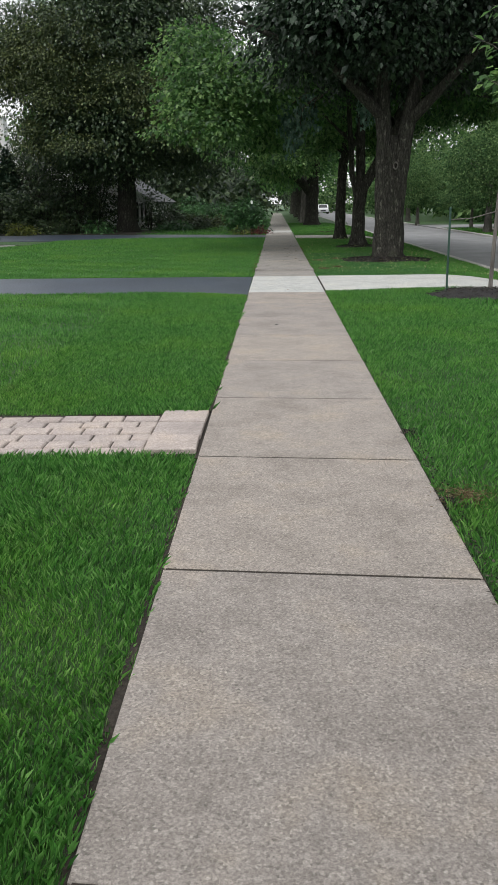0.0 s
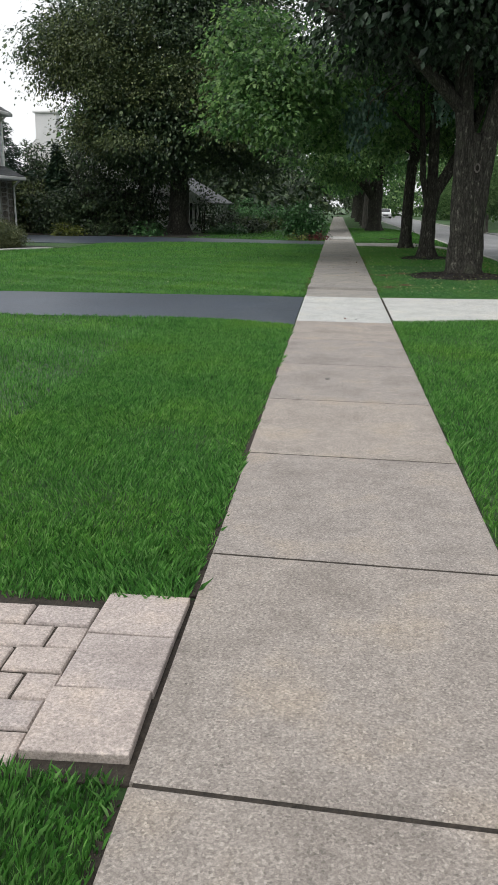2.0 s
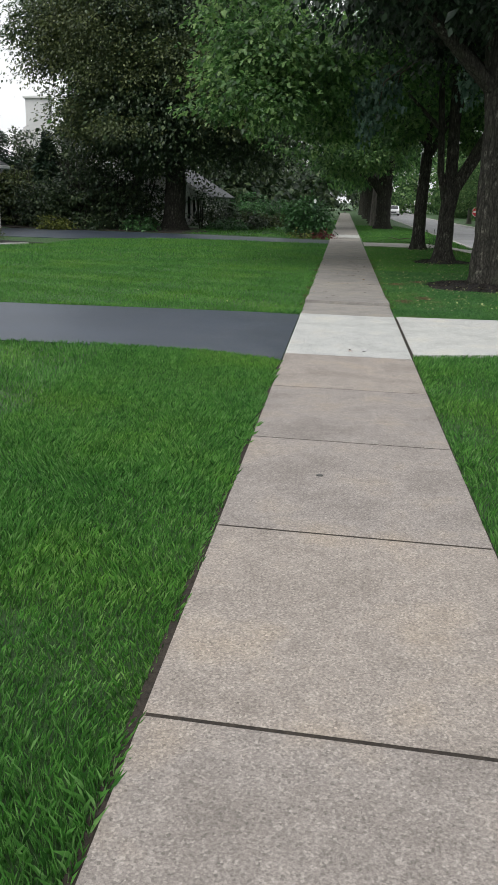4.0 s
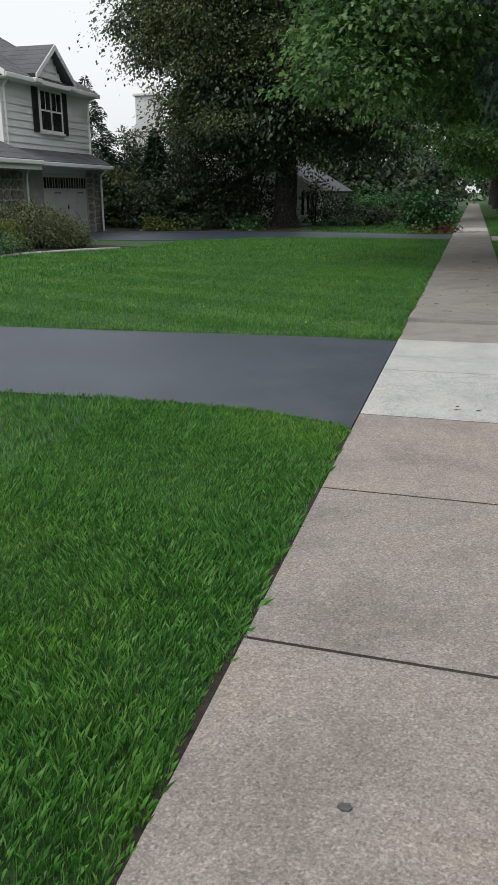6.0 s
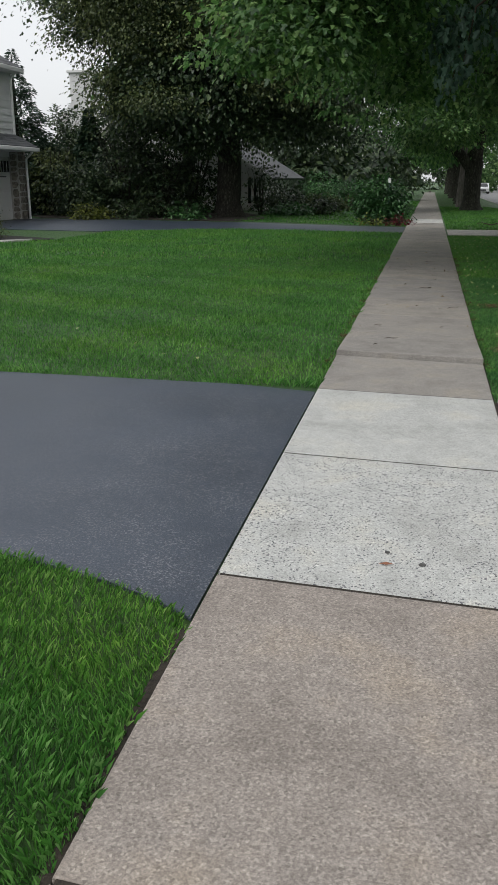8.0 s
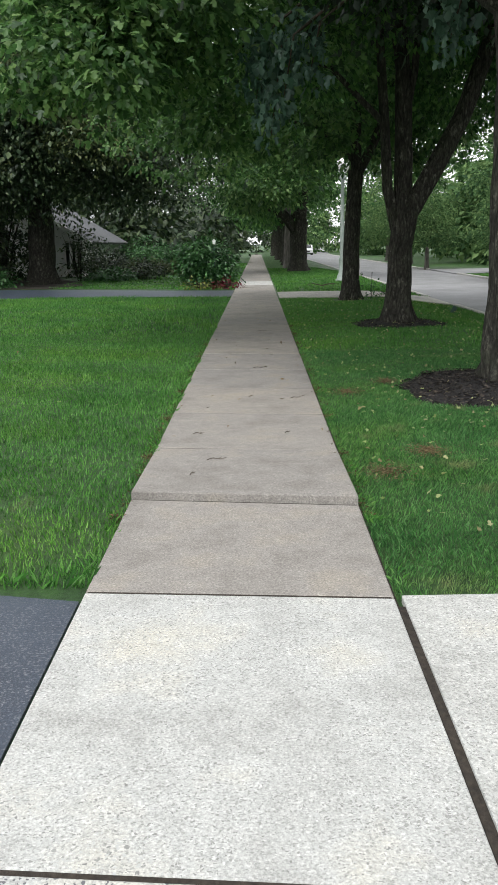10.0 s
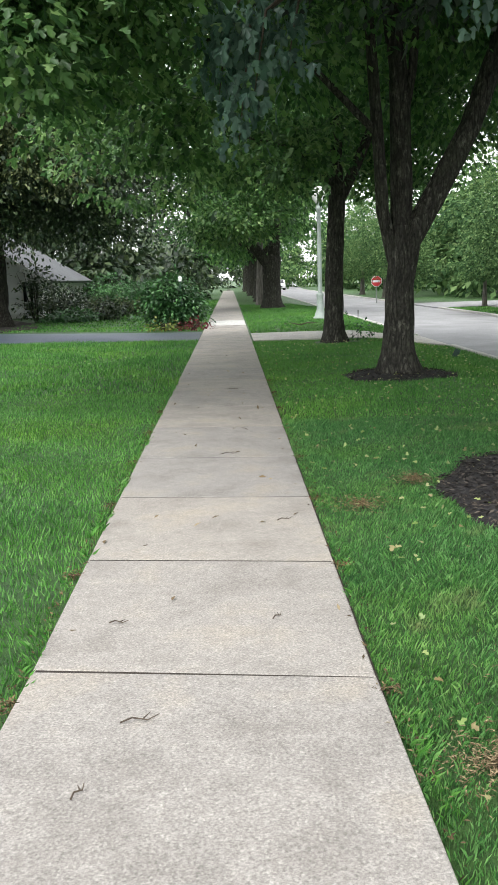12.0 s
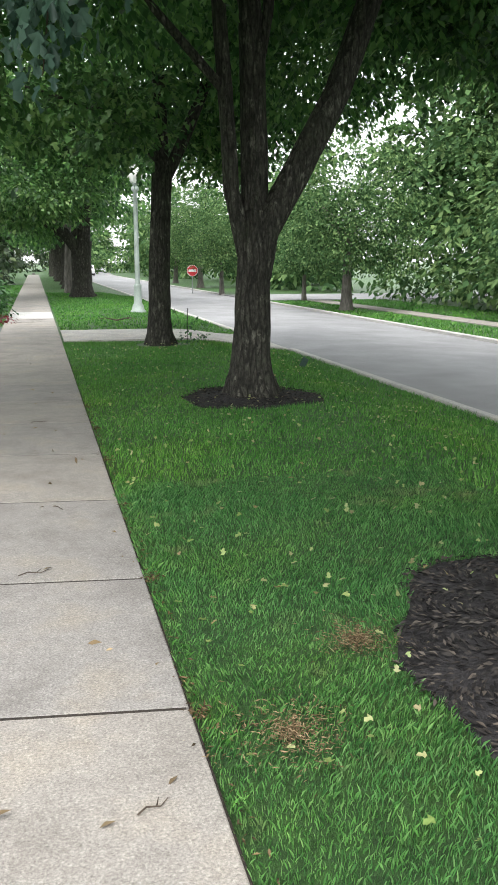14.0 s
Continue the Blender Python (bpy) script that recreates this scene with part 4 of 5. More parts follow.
shrub("house_shrub", "yellow-green feathery shrub in the bed", -12.6, 27.0, 0.9, 1.05, M_LEAF_YELLOW, 7000, 0.07, 74, droop=0.8, spread=0.12)
shrub("house_shrub", "low green shrub in the front bed", -11.9, 25.9, 0.75, 0.75, M_LEAF_BUSH, 3000, 0.065, 75)
shrub("house_shrub", "small blue spruce in the front bed", -12.4, 24.4, 0.8, 0.95, M_LEAF_BLUE, 4200, 0.07, 76)
shrub("house_shrub", "tall green shrub against the stone wall", -14.2, 27.8, 0.8, 1.9, M_LEAF_BUSH, 1700, 0.12, 77)


def conifer(x, y, h, r, seed, label):
    rng = np.random.default_rng(seed)
    t = thing("conifer", label, "tree", "conifers", (x, y, 0))
    vs, fs = tube([(0, 0, -0.1), (0, 0, h * 0.5), (0, 0, h * 0.97)], [0.16, 0.1, 0.02], 8)
    part("trunk", mesh_of("trunk", vs, fs, M_BARK, True), parent=t)
    k = 15000
    z = h * (0.05 + 0.95 * (1 - np.sqrt(rng.uniform(0, 1, k))))
    tier = (np.sin(z * 7.0 / h * 6) * 0.16 + 1)
    a = rng.uniform(0, 6.28, k)
    q = r * (1 - z / h) * tier * np.sqrt(rng.uniform(0.15, 1, k)) * (1 + 0.25 * np.sin(a * 5 + z * 2))
    c = np.stack((q * np.cos(a), q * np.sin(a), z - q * 0.18), 1)
    o = np.stack((np.cos(a), np.sin(a), np.full(k, -0.2)), 1)
    part("crown", leaves("crown", c, o * 2, 0.2, M_NEEDLE, rng, False, 0.25, 0.35), parent=t)


conifer(-18.0, 45.5, 6.9, 2.9, 81, "dense dark conifer beside the house")
conifer(-20.4, 48.5, 6.6, 2.9, 82, "dark conifer behind the house corner")
conifer(-15.2, 47.0, 4.6, 1.6, 83, "small dark conifer by the bed")

# trees beyond the street
for i, (x, y, h, s) in enumerate(((12.1, 48.7, 7.6, 1.0), (10.9, 66.5, 5.5, 0.6), (13.0, 57, 4.4, 0.5), (15.2, 40, 5.0, 0.5), (12.2, 80, 8, 1.0), (12.6, 94, 8, 1.0))):
    tree("verge_tree", "rounded green tree on the verge beyond the street" if s > 0.7 else "small young tree on the verge beyond the street", ([(0, 0, -0.1), (0, 0, 1.0), (0.05, 0, 2.4 * s + 0.6)], [0.24 * s, 0.19 * s, 0.13 * s]), side_limbs(R, 1.6, 2.6 * s + 0.6, 1.6 * s, 4, 1.0, 0.07 * s),
         [(M_LEAF_WOODS, [(0, 0, h * 0.58, 2.9 * s, 2.9 * s, h * 0.4), (0.4, -0.6, h * 0.4, 2.5 * s, 2.4 * s, h * 0.2)], int(17000 * s), 0.135, 90 + i, {"spread": 0.35, "floor": 1.35})], bark=M_BARK_PALE, group="verge trees", base=(x, y, -0.42))


def woods(name, label, spots, count, size, seed, mat, floor=-0.4):
    rng = np.random.default_rng(seed)
    blobs = []
    for x0, x1, y0, y1, h, k in spots:
        for i in range(k):
            x, y, hh = rng.uniform(x0, x1), rng.uniform(y0, y1), h * rng.uniform(0.65, 1.15)
            r = rng.uniform(1.6, 3.0)
            blobs.append((x, y, hh * 0.55, r, r, hh * 0.5))
            blobs.append((x + rng.normal(0, 1), y + rng.normal(0, 1), hh * 0.22, r * 0.9, r * 0.9, hh * 0.25))
    c, o = clumped(blobs, count, rng, 40, 0.55, 3.5)
    ok = c[:, 2] > floor
    tagged(new(name, leaves(name, c[ok], o[ok], size, mat, rng, False, 0.4)), label, "woods", kind="stuff")


woods("far_woods", "dense leafy woods beyond the street", [(17.5, 21, 14, 57, 8.5, 34), (22, 30, 10, 60, 14, 40)], 100000, 0.33, 101, M_LEAF_WOODS, -0.4)
woods("far_woods", "tall leafy trees at the back of the woods", [(20, 28, 24, 64, 20, 34)], 62000, 0.54, 105, M_LEAF_WOODS, 3.0)
woods("far_woods", "dense leafy woods further along the street", [(16, 24, 67, 110, 10, 30), (14, 40, 110, 190, 13, 40), (3, 15, 150, 185, 12, 16)], 45000, 0.62, 104, M_LEAF_WOODS, -0.4)
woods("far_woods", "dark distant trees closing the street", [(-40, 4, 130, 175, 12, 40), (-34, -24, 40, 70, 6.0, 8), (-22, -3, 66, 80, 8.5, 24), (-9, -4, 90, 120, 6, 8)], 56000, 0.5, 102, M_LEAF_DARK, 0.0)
woods("far_woods", "trees and hedges behind the lawns", [(-60, -44, -20, 70, 9, 34), (-40, 30, -60, -42, 10, 40), (24, 34, -40, 8, 10, 24)], 20000, 0.8, 103, M_LEAF_WOODS, 0.0)

# ---- houses ----


def stone_piece(x, y0, y1, z0, z1, rng, axis="x", sign=1):
    """One irregular stone set in a wall face."""
    k = rng.integers(5, 8)
    cy, cz, ry, rz = (y0 + y1) / 2, (z0 + z1) / 2, (y1 - y0) / 2, (z1 - z0) / 2
    a = np.linspace(0, 6.28, k, endpoint=False) + rng.uniform(-0.25, 0.25, k)
    pts = [(cy + np.clip(1.25 * np.cos(t), -1, 1) * ry * 0.94, cz + np.clip(1.25 * np.sin(t), -1, 1) * rz * 0.94) for t in a]
    return prism_bm([(float(u), float(v)) for u, v in pts], 0.035 * sign, axis, x)


def stone_wall(parent, axis, at, u0, u1, z0, z1, sign, seed):
    rng = np.random.default_rng(seed)
    z = z0
    while z < z1 - 0.08:
        h = min(rng.uniform(0.18, 0.36), z1 - z)
        u = u0
        while u < u1 - 0.06:
            w = min(rng.uniform(0.22, 0.55), u1 - u)
            if u1 - u - w < 0.12:
                w = u1 - u
            part("stone", stone_piece(at, u + 0.008, u + w - 0.008, z + 0.008, z + h - 0.008, rng, axis, sign), M_STONE, parent)
            u += w
        z += h


def siding(parent, axis, at, u0, u1, z0, z1, sign, top=None):
    """Lapped boards up a wall; top(z) gives the span that a gable leaves at a height."""
    z, step = z0, 0.25
    while z < z1 - 0.03:
        h = min(step, z1 - z)
        a, b = top(z + h) if top else (u0, u1)
        if b - a > 0.1:
            bm = bmesh.new()
            ring = []
            for u in (a, b):
                ring.append([bm.verts.new((at, u, q) if axis == "x" else (u, at, q)) for q in (z, z + h)] + [bm.verts.new((at + sign * d, u, q) if axis == "x" else (u, at + sign * d, q)) for q, d in ((z + h, 0.006), (z - 0.02, 0.05))])
            r0, r1 = ring
            for i in range(4):
                j = (i + 1) % 4
                bm.faces.new((r0[i], r0[j], r1[j], r1[i]))
            bm.faces.new(r0[::-1])
            bm.faces.new(r1)
            bmesh.ops.recalc_face_normals(bm, faces=bm.faces)
            part("siding_board", bm, M_SIDING, parent)
        z += step


def roof_slab(name, parent, corners, thick=0.12, material=None, courses=0):
    """A roof plane from four corners (eave a, eave b, ridge b, ridge a), with courses of shingles proud of it."""
    c = [Vector(p) for p in corners]
    nrm = (c[1] - c[0]).cross(c[3] - c[0]).normalized()
    if nrm.z < 0:
        nrm = -nrm
    vs = [p for p in c] + [p - nrm * thick for p in c]
    ob = part(name, mesh_of(name, vs, [(0, 1, 2, 3), (7, 6, 5, 4), (0, 4, 5, 1), (1, 5, 6, 2), (2, 6, 7, 3), (3, 7, 4, 0)], material or M_SHINGLE), parent=parent)
    for i in range(courses):
        f0, f1 = i / courses, (i + 1.12) / courses
        f1 = min(f1, 1)
        a0, b0, b1, a1 = c[0].lerp(c[3], f0), c[1].lerp(c[2], f0), c[1].lerp(c[2], f1), c[0].lerp(c[3], f1)
        q = [a0 + nrm * 0.014, b0 + nrm * 0.014, b1 + nrm * 0.006, a1 + nrm * 0.006, a0 + nrm * 0.004, b0 + nrm * 0.004]
        part("shingle_course", mesh_of("shingle_course", q, [(0, 1, 2, 3), (4, 5, 1, 0)], M_SHINGLE), parent=ob)
    return ob


def downspout(parent, x, y, z0, z1):
    vs, fs = tube([(x + 0.35, y, z1 + 0.22), (x + 0.32, y, z1 + 0.1), (x + 0.06, y, z1 - 0.15), (x + 0.06, y, z0)], [0.045, 0.045, 0.045, 0.045], 8)
    part("downspout", mesh_of("downspout", vs, fs, M_TRIM), parent=parent)


FX, Y0, Y1, YS = -15.6, 33.5, 40.4, 24.5     # front face, the main block's ends, the wing's end
house = thing("house", "grey-white sided house with stone-faced garage and dark shutters", "house")
wall_f = part("wall", box_bm(FX - 0.25, FX, Y0, Y1, 2.6, 5.6), M_SIDING, house)
siding(wall_f, "x", FX, Y0 + 0.09, Y1 - 0.09, 3.05, 5.56, 1)
wall_s = part("wall", prism_bm([(FX - 0.001, 0), (FX - 0.001, 5.6), (-20.2, 8.12), (-24.8, 5.6), (-24.8, 0)], 0.25, "y", Y0), M_SIDING, house)
siding(wall_s, "y", Y0, -24.7, FX - 0.09, 2.8, 7.9, -1, lambda z: (-24.7 + max(0, z - 5.5) * 1.83, FX - 0.09 - max(0, z - 5.5) * 1.83))
part("wall", prism_bm([(FX - 0.001, 0), (FX - 0.001, 5.6), (-20.2, 8.12), (-24.8, 5.6), (-24.8, 0)], 0.25, "y", Y1 - 0.25), M_SIDING, house)
part("wall", box_bm(-24.8, -24.55, Y0 + 0.26, Y1 - 0.26, 0, 5.58), M_SIDING, house)
for yy in (Y0, Y1):
    part("corner_board", box_bm(FX - 0.1, FX + 0.04, yy - 0.06, yy + 0.06, 2.9, 5.56), M_TRIM, house)
# roofs
roof_slab("roof", house, [(FX + 0.5, Y0 - 0.45, 5.42), (FX + 0.5, Y1 + 0.02, 5.42), (-20.2, Y1 + 0.02, 8.25), (-20.2, Y0 - 0.45, 8.25)], courses=16)
roof_slab("roof", house, [(-25.3, Y0 - 0.45, 5.42), (-25.3, Y1 + 0.02, 5.42), (-20.2, Y1 + 0.02, 8.25), (-20.2, Y0 - 0.45, 8.25)])
part("gutter", box_bm(FX + 0.46, FX + 0.58, Y0 - 0.45, Y1 + 0.02, 5.24, 5.4, 0.02), M_TRIM, house)
part("soffit", box_bm(FX, FX + 0.46, Y0 - 0.4, Y1, 5.24, 5.28), M_TRIM, house)
rake = prism_bm([(FX + 0.52, 5.24), (FX + 0.52, 5.44), (-20.2, 8.27), (-20.2, 8.07)], 0.04, "y", Y0 - 0.49)
part("rake_board", rake, M_TRIM, house)
# front gable over the window
g0, g1, gm, gz = 34.95, 38.1, 36.52, 6.7
gable = part("gable_wall", prism_bm([(g0 + 0.25, 5.3), (g1 - 0.25, 5.3), (gm, gz - 0.2)], -0.2, "x", FX + 0.3), M_SIDING, house)
siding(gable, "x", FX + 0.3, g0, g1, 5.32, gz - 0.3, 1, lambda z: (g0 + 0.25 + (z - 5.3) * 0.88, g1 - 0.25 - (z - 5.3) * 0.88))
roof_slab("gable_roof", house, [(FX + 0.62, g0, 5.55), (FX - 1.3, g0, 5.55), (FX - 2.4, gm, gz), (FX + 0.62, gm, gz)], 0.1, courses=6)
roof_slab("gable_roof", house, [(FX + 0.62, g1, 5.55), (FX - 1.3, g1, 5.55), (FX - 2.4, gm, gz), (FX + 0.62, gm, gz)], 0.1, courses=6)
for ya, yb in ((g0, gm), (g1, gm)):
    part("rake_board", prism_bm([(ya, 5.36), (ya, 5.54), (yb, gz), (yb, gz - 0.2)], 0.04, "x", FX + 0.62), M_TRIM, house)
for ya in (g0, g1):
    part("cornice_return", box_bm(FX + 0.3, FX + 0.64, ya - 0.05 if ya == g0 else ya - 0.5, ya + 0.5 if ya == g0 else ya + 0.05, 5.28, 5.42, 0.02), M_TRIM, house)
# window with shutters
win = part("window", box_bm(FX + 0.0, FX + 0.075, 36.08, 37.9, 3.72, 5.25), M_TRIM, house)
for a, b in ((36.16, 36.95), (37.03, 37.82)):
    for z0, z1 in ((3.82, 4.46), (4.52, 5.15)):
        part("pane", box_bm(FX + 0.07, FX + 0.085, a, b, z0, z1), M_GLASS, win)
    part("window_frame", box_bm(FX + 0.07, FX + 0.11, a - 0.06, a, 3.76, 5.2), M_TRIM, win)
    part("window_frame", box_bm(FX + 0.07, FX + 0.11, b, b + 0.06, 3.76, 5.2), M_TRIM, win)
    part("muntin", box_bm(FX + 0.08, FX + 0.1, a, b, 4.46, 4.52), M_TRIM, win)
    part("muntin", box_bm(FX + 0.08, FX + 0.095, (a + b) / 2 - 0.012, (a + b) / 2 + 0.012, 4.52, 5.15), M_TRIM, win)
part("window_sill", box_bm(FX + 0.06, FX + 0.16, 36.03, 37.95, 3.66, 3.74, 0.01), M_TRIM, win)
for a in (35.6, 37.93):
    sh = part("shutter", box_bm(FX + 0.052, FX + 0.09, a, a + 0.42, 3.7, 5.25, 0.008), M_SHUTTER, house, "black louvred shutter")
    for i in range(14):
        part("slat", box_bm(FX + 0.09, FX + 0.105, a + 0.05, a + 0.37, 3.78 + i * 0.1, 3.84 + i * 0.1), M_SHUTTER, sh)
# pent roof over the garage and the wing's long front slope
roof_slab("pent_roof", house, [(FX + 1.15, Y0 - 0.1, 2.62), (FX + 1.15, Y1 - 0.45, 2.62), (FX + 0.02, Y1 + 0.05, 3.1), (FX + 0.02, Y0 - 0.1, 3.1)], 0.1, courses=5)
part("gutter", box_bm(FX + 1.1, FX + 1.22, Y0, Y1 - 0.45, 2.46, 2.6, 0.02), M_TRIM, house)
part("soffit", box_bm(FX + 0.05, FX + 1.1, Y0, Y1 - 0.5, 2.46, 2.5), M_TRIM, house)
roof_slab("wing_roof", house, [(FX + 1.5, YS, 2.62), (FX + 1.5, Y0 - 0.06, 2.62), (-20.0, Y0 - 0.06, 5.0), (-20.0, YS, 5.0)], 0.14, courses=12)
roof_slab("wing_roof", house, [(-24.5, YS, 2.62), (-24.5, Y0 - 0.06, 2.62), (-20.0, Y0 - 0.06, 5.0), (-20.0, YS, 5.0)], 0.14)
part("gutter", box_bm(FX + 1.46, FX + 1.58, YS, Y0 - 0.2, 2.46, 2.6, 0.02), M_TRIM, house)
# ground storey
part("wall", box_bm(FX - 0.25, FX - 0.02, Y0 + 0.26, 36.1, 0, 2.6), M_MORTAR, house)
part("wall", box_bm(FX - 0.25, FX - 0.02, 36.1, 39.88, 2.28, 2.6), M_TRIM, house)
pier = part("stone_pier", box_bm(FX - 0.25, FX + 0.3, 39.88, 40.5, 0, 2.55), M_MORTAR, house)
stone_wall(pier, "x", FX + 0.3, 39.88, 40.5, 0.0, 2.5, 1, 5)
stone_wall(pier, "y", 39.88, FX, FX + 0.3, 0.0, 2.5, -1, 6)
wing = part("wing_wall", box_bm(FX - 0.2, FX + 0.6, 31.4, Y0 - 0.02, 0, 2.6), M_MORTAR, house)
stone_wall(wing, "x", FX + 0.6, 31.4, Y0 - 0.05, 0.0, 2.5, 1, 7)
stone_wall(wing, "y", 31.4, FX - 0.2, FX + 0.6, 0.0, 2.5, -1, 8)
stone_wall(wing, "y", Y0 - 0.02, FX + 0.05, FX + 0.6, 0.0, 2.5, 1, 9)
part("wing_wall", box_bm(-18.4, -18.2, YS, 31.3, 0, 2.7), M_DARKHOLE, house)
part("wing_wall", box_bm(-24.4, -24.2, YS, Y0 - 0.1, 0, 2.7), M_SIDING, house)
part("wing_wall", box_bm(-24.2, FX + 0.4, YS, YS + 0.25, 0, 2.7), M_SIDING, house)
part("porch_ceiling", box_bm(-18.4, FX + 1.2, YS, 31.4, 2.5, 2.56), M_DARKHOLE, house)
part("fascia", box_bm(FX + 1.3, FX + 1.45, YS, Y0 - 0.2, 2.3, 2.5), M_TRIM, house)
downspout(house, FX + 0.62, Y0 + 0.12, 0.0, 2.36)
downspout(house, FX, Y0 + 0.18, 3.12, 5.2)
downspout(house, FX, Y1 - 0.1, 3.12, 5.2)
downspout(house, FX + 0.4, Y1 - 0.1, 0.0, 2.36)
# garage door with lights along its top
door = part("garage_door", box_bm(FX - 0.12, FX - 0.05, 36.12, 39.86, 0.0, 2.27), M_DOOR, house, "pale panelled garage door")
for r in range(3):
    for k in range(4):
        y = 36.18 + k * 0.92
        part("panel", box_bm(FX - 0.05, FX - 0.03, y, y + 0.83, 0.08 + r * 0.52, 0.5 + r * 0.52, 0.015), M_DOOR, door)
for k in range(8):
    y = 36.18 + k * 0.46
    part("pane", box_bm(FX - 0.05, FX - 0.035, y + 0.03, y + 0.41, 1.74, 2.14), M_GLASS, door)
    part("muntin", box_bm(FX - 0.045, FX - 0.025, y + 0.215, y + 0.24, 1.72, 2.16), M_DOOR, door)
part("handle", box_bm(FX - 0.03, FX + 0.01, 38.05, 38.1, 0.95, 1.1), M_SHUTTER, door)
for y in (37.0, 39.0):
    part("hinge_strap", box_bm(FX - 0.03, FX - 0.015, y, y + 0.5, 1.55, 1.59), M_SHUTTER, door)

white = thing("house", "white house with a tall white chimney behind the trees", "house")
GABLE = [(-21, 0), (-21, 1.75), (-14.5, 5.6), (-8.0, 1.75), (-8.0, 0)]
wf = part("wall", prism_bm(GABLE, 0.25, "y", 51.5), M_PAINT_WHITE, white)
siding(wf, "y", 51.5, -20.9, -8.05, 0.2, 5.4, -1, lambda z: (-20.95 + max(0, z - 1.75) * 1.69, -8.05 - max(0, z - 1.75) * 1.69))
part("wall", prism_bm(GABLE, 0.25, "y", 61.75), M_PAINT_WHITE, white)
part("wall", box_bm(-8.25, -8.0, 51.76, 61.74, 0, 1.74), M_PAINT_WHITE, white)
part("wall", box_bm(-21, -20.75, 51.76, 61.74, 0, 1.74), M_PAINT_WHITE, white)
roof_slab("roof", white, [(-7.5, 51.1, 1.56), (-7.5, 62.3, 1.56), (-14.5, 62.3, 5.72), (-14.5, 51.1, 5.72)])
roof_slab("roof", white, [(-21.5, 51.1, 1.56), (-21.5, 62.3, 1.56), (-14.5, 62.3, 5.72), (-14.5, 51.1, 5.72)])
for xe in (-7.5, -21.5):
    part("rake_board", prism_bm([(xe, 1.4), (xe, 1.58), (-14.5, 5.74), (-14.5, 5.52)], 0.05, "y", 51.04), M_TRIM, white)
ch = part("chimney", prism_bm([(-18.4, 0), (-18.4, 4.2), (-17.6, 5.1), (-17.6, 6.45), (-16.35, 6.45), (-16.35, 5.1), (-15.7, 4.2), (-15.7, 0)], -0.7, "y", 51.46), M_PAINT_WHITE, white)
part("chimney_cap", box_bm(-17.7, -16.25, 50.65, 51.55, 6.45, 6.6, 0.03), M_TRIM, ch)
for x0, x1, z0, z1 in ((-8.78, -8.62, 0.35, 1.55), (-8.48, -8.36, 0.35, 1.5), (-8.24, -8.14, 0.35, 1.4), (-9.95, -9.6, 0.75, 1.5), (-12.6, -11.8, 0.9, 2.3)):
    w = part("window", box_bm(x0, x1, 51.43, 51.452, z0, z1), M_GLASS, white)
    part("window_frame", box_bm(x0 - 0.06, x0, 51.41, 51.46, z0 - 0.06, z1 + 0.06), M_TRIM, w)
    part("window_frame", box_bm(x1, x1 + 0.06, 51.41, 51.46, z0 - 0.06, z1 + 0.06), M_TRIM, w)

# ---- street furniture ----
post = thing("street_lamp", "grey-green fluted lamp post with a white globe", "street lamp", at=(3.14, 42.5, -0.03))


def lathe(profile, sides=16):
    vs, fs = [], []
    for r, z in profile:
        vs += [(r * math.cos(2 * math.pi * s / sides), r * math.sin(2 * math.pi * s / sides), z) for s in range(sides)]
    for i in range(len(profile) - 1):
        for s in range(sides):
            t = (s + 1) % sides
            fs.append((i * sides + s, i * sides + t, (i + 1) * sides + t, (i + 1) * sides + s))
    return vs, fs


vs, fs = lathe([(0.0, 0.0), (0.24, 0.0), (0.24, 0.06), (0.18, 0.12), (0.17, 0.2), (0.12, 0.3), (0.11, 0.75), (0.13, 0.8), (0.1, 0.86)])
part("base", mesh_of("base", vs, fs, M_POLE, True), parent=post)
vs, fs = lathe([(0.075, 0.86), (0.07, 2.2), (0.06, 3.5), (0.11, 3.55), (0.11, 3.62), (0.05, 3.7), (0.13, 3.74), (0.0, 3.76)])
part("pole", mesh_of("pole", vs, fs, M_POLE, True), parent=post)
vs, fs = lathe([(0.1, 3.74), (0.2, 3.86), (0.23, 4.0), (0.2, 4.14), (0.1, 4.24), (0.0, 4.26)])
part("globe", mesh_of("globe", vs, fs, M_GLOBE, True), parent=post, label="white glass globe")

sign = thing("stop_sign", "red octagonal road sign on a steel post", "road sign", at=(9.5, 68.4, -0.4))
part("post", box_bm(-0.03, 0.03, 0.02, 0.06, -0.3, 1.35), M_STEEL, sign)
R8 = [(0.36 * math.cos(math.pi / 8 + i * math.pi / 4), 1.36 + 0.36 * math.sin(math.pi / 8 + i * math.pi / 4)) for i in range(8)]
plate = part("plate", prism_bm(R8, 0.015, "y", 0.0), M_PAINT_WHITE, sign)
part("face", prism_bm([(u * 0.92, 1.36 + (v - 1.36) * 0.92) for u, v in R8], 0.006, "y", -0.006), M_RED, plate, "red face")
part("bar", box_bm(-0.24, 0.24, -0.01, -0.006, 1.29, 1.43), M_PAINT_WHITE, plate, "white lettering band")

car = thing("car", "white parked car facing up the street", "car", at=(7.3, 138, -0.36))
body = prism_bm([(-2.1, 0.3), (-2.15, 0.75), (-1.2, 0.92), (-0.55, 1.42), (1.2, 1.46), (1.85, 0.98), (2.15, 0.9), (2.15, 0.3)], 1.7, "x", -0.85)
bmesh.ops.bevel(body, geom=list(body.edges), offset=0.06, segments=2, affect="EDGES")
cb = part("body", body, M_CAR, car)
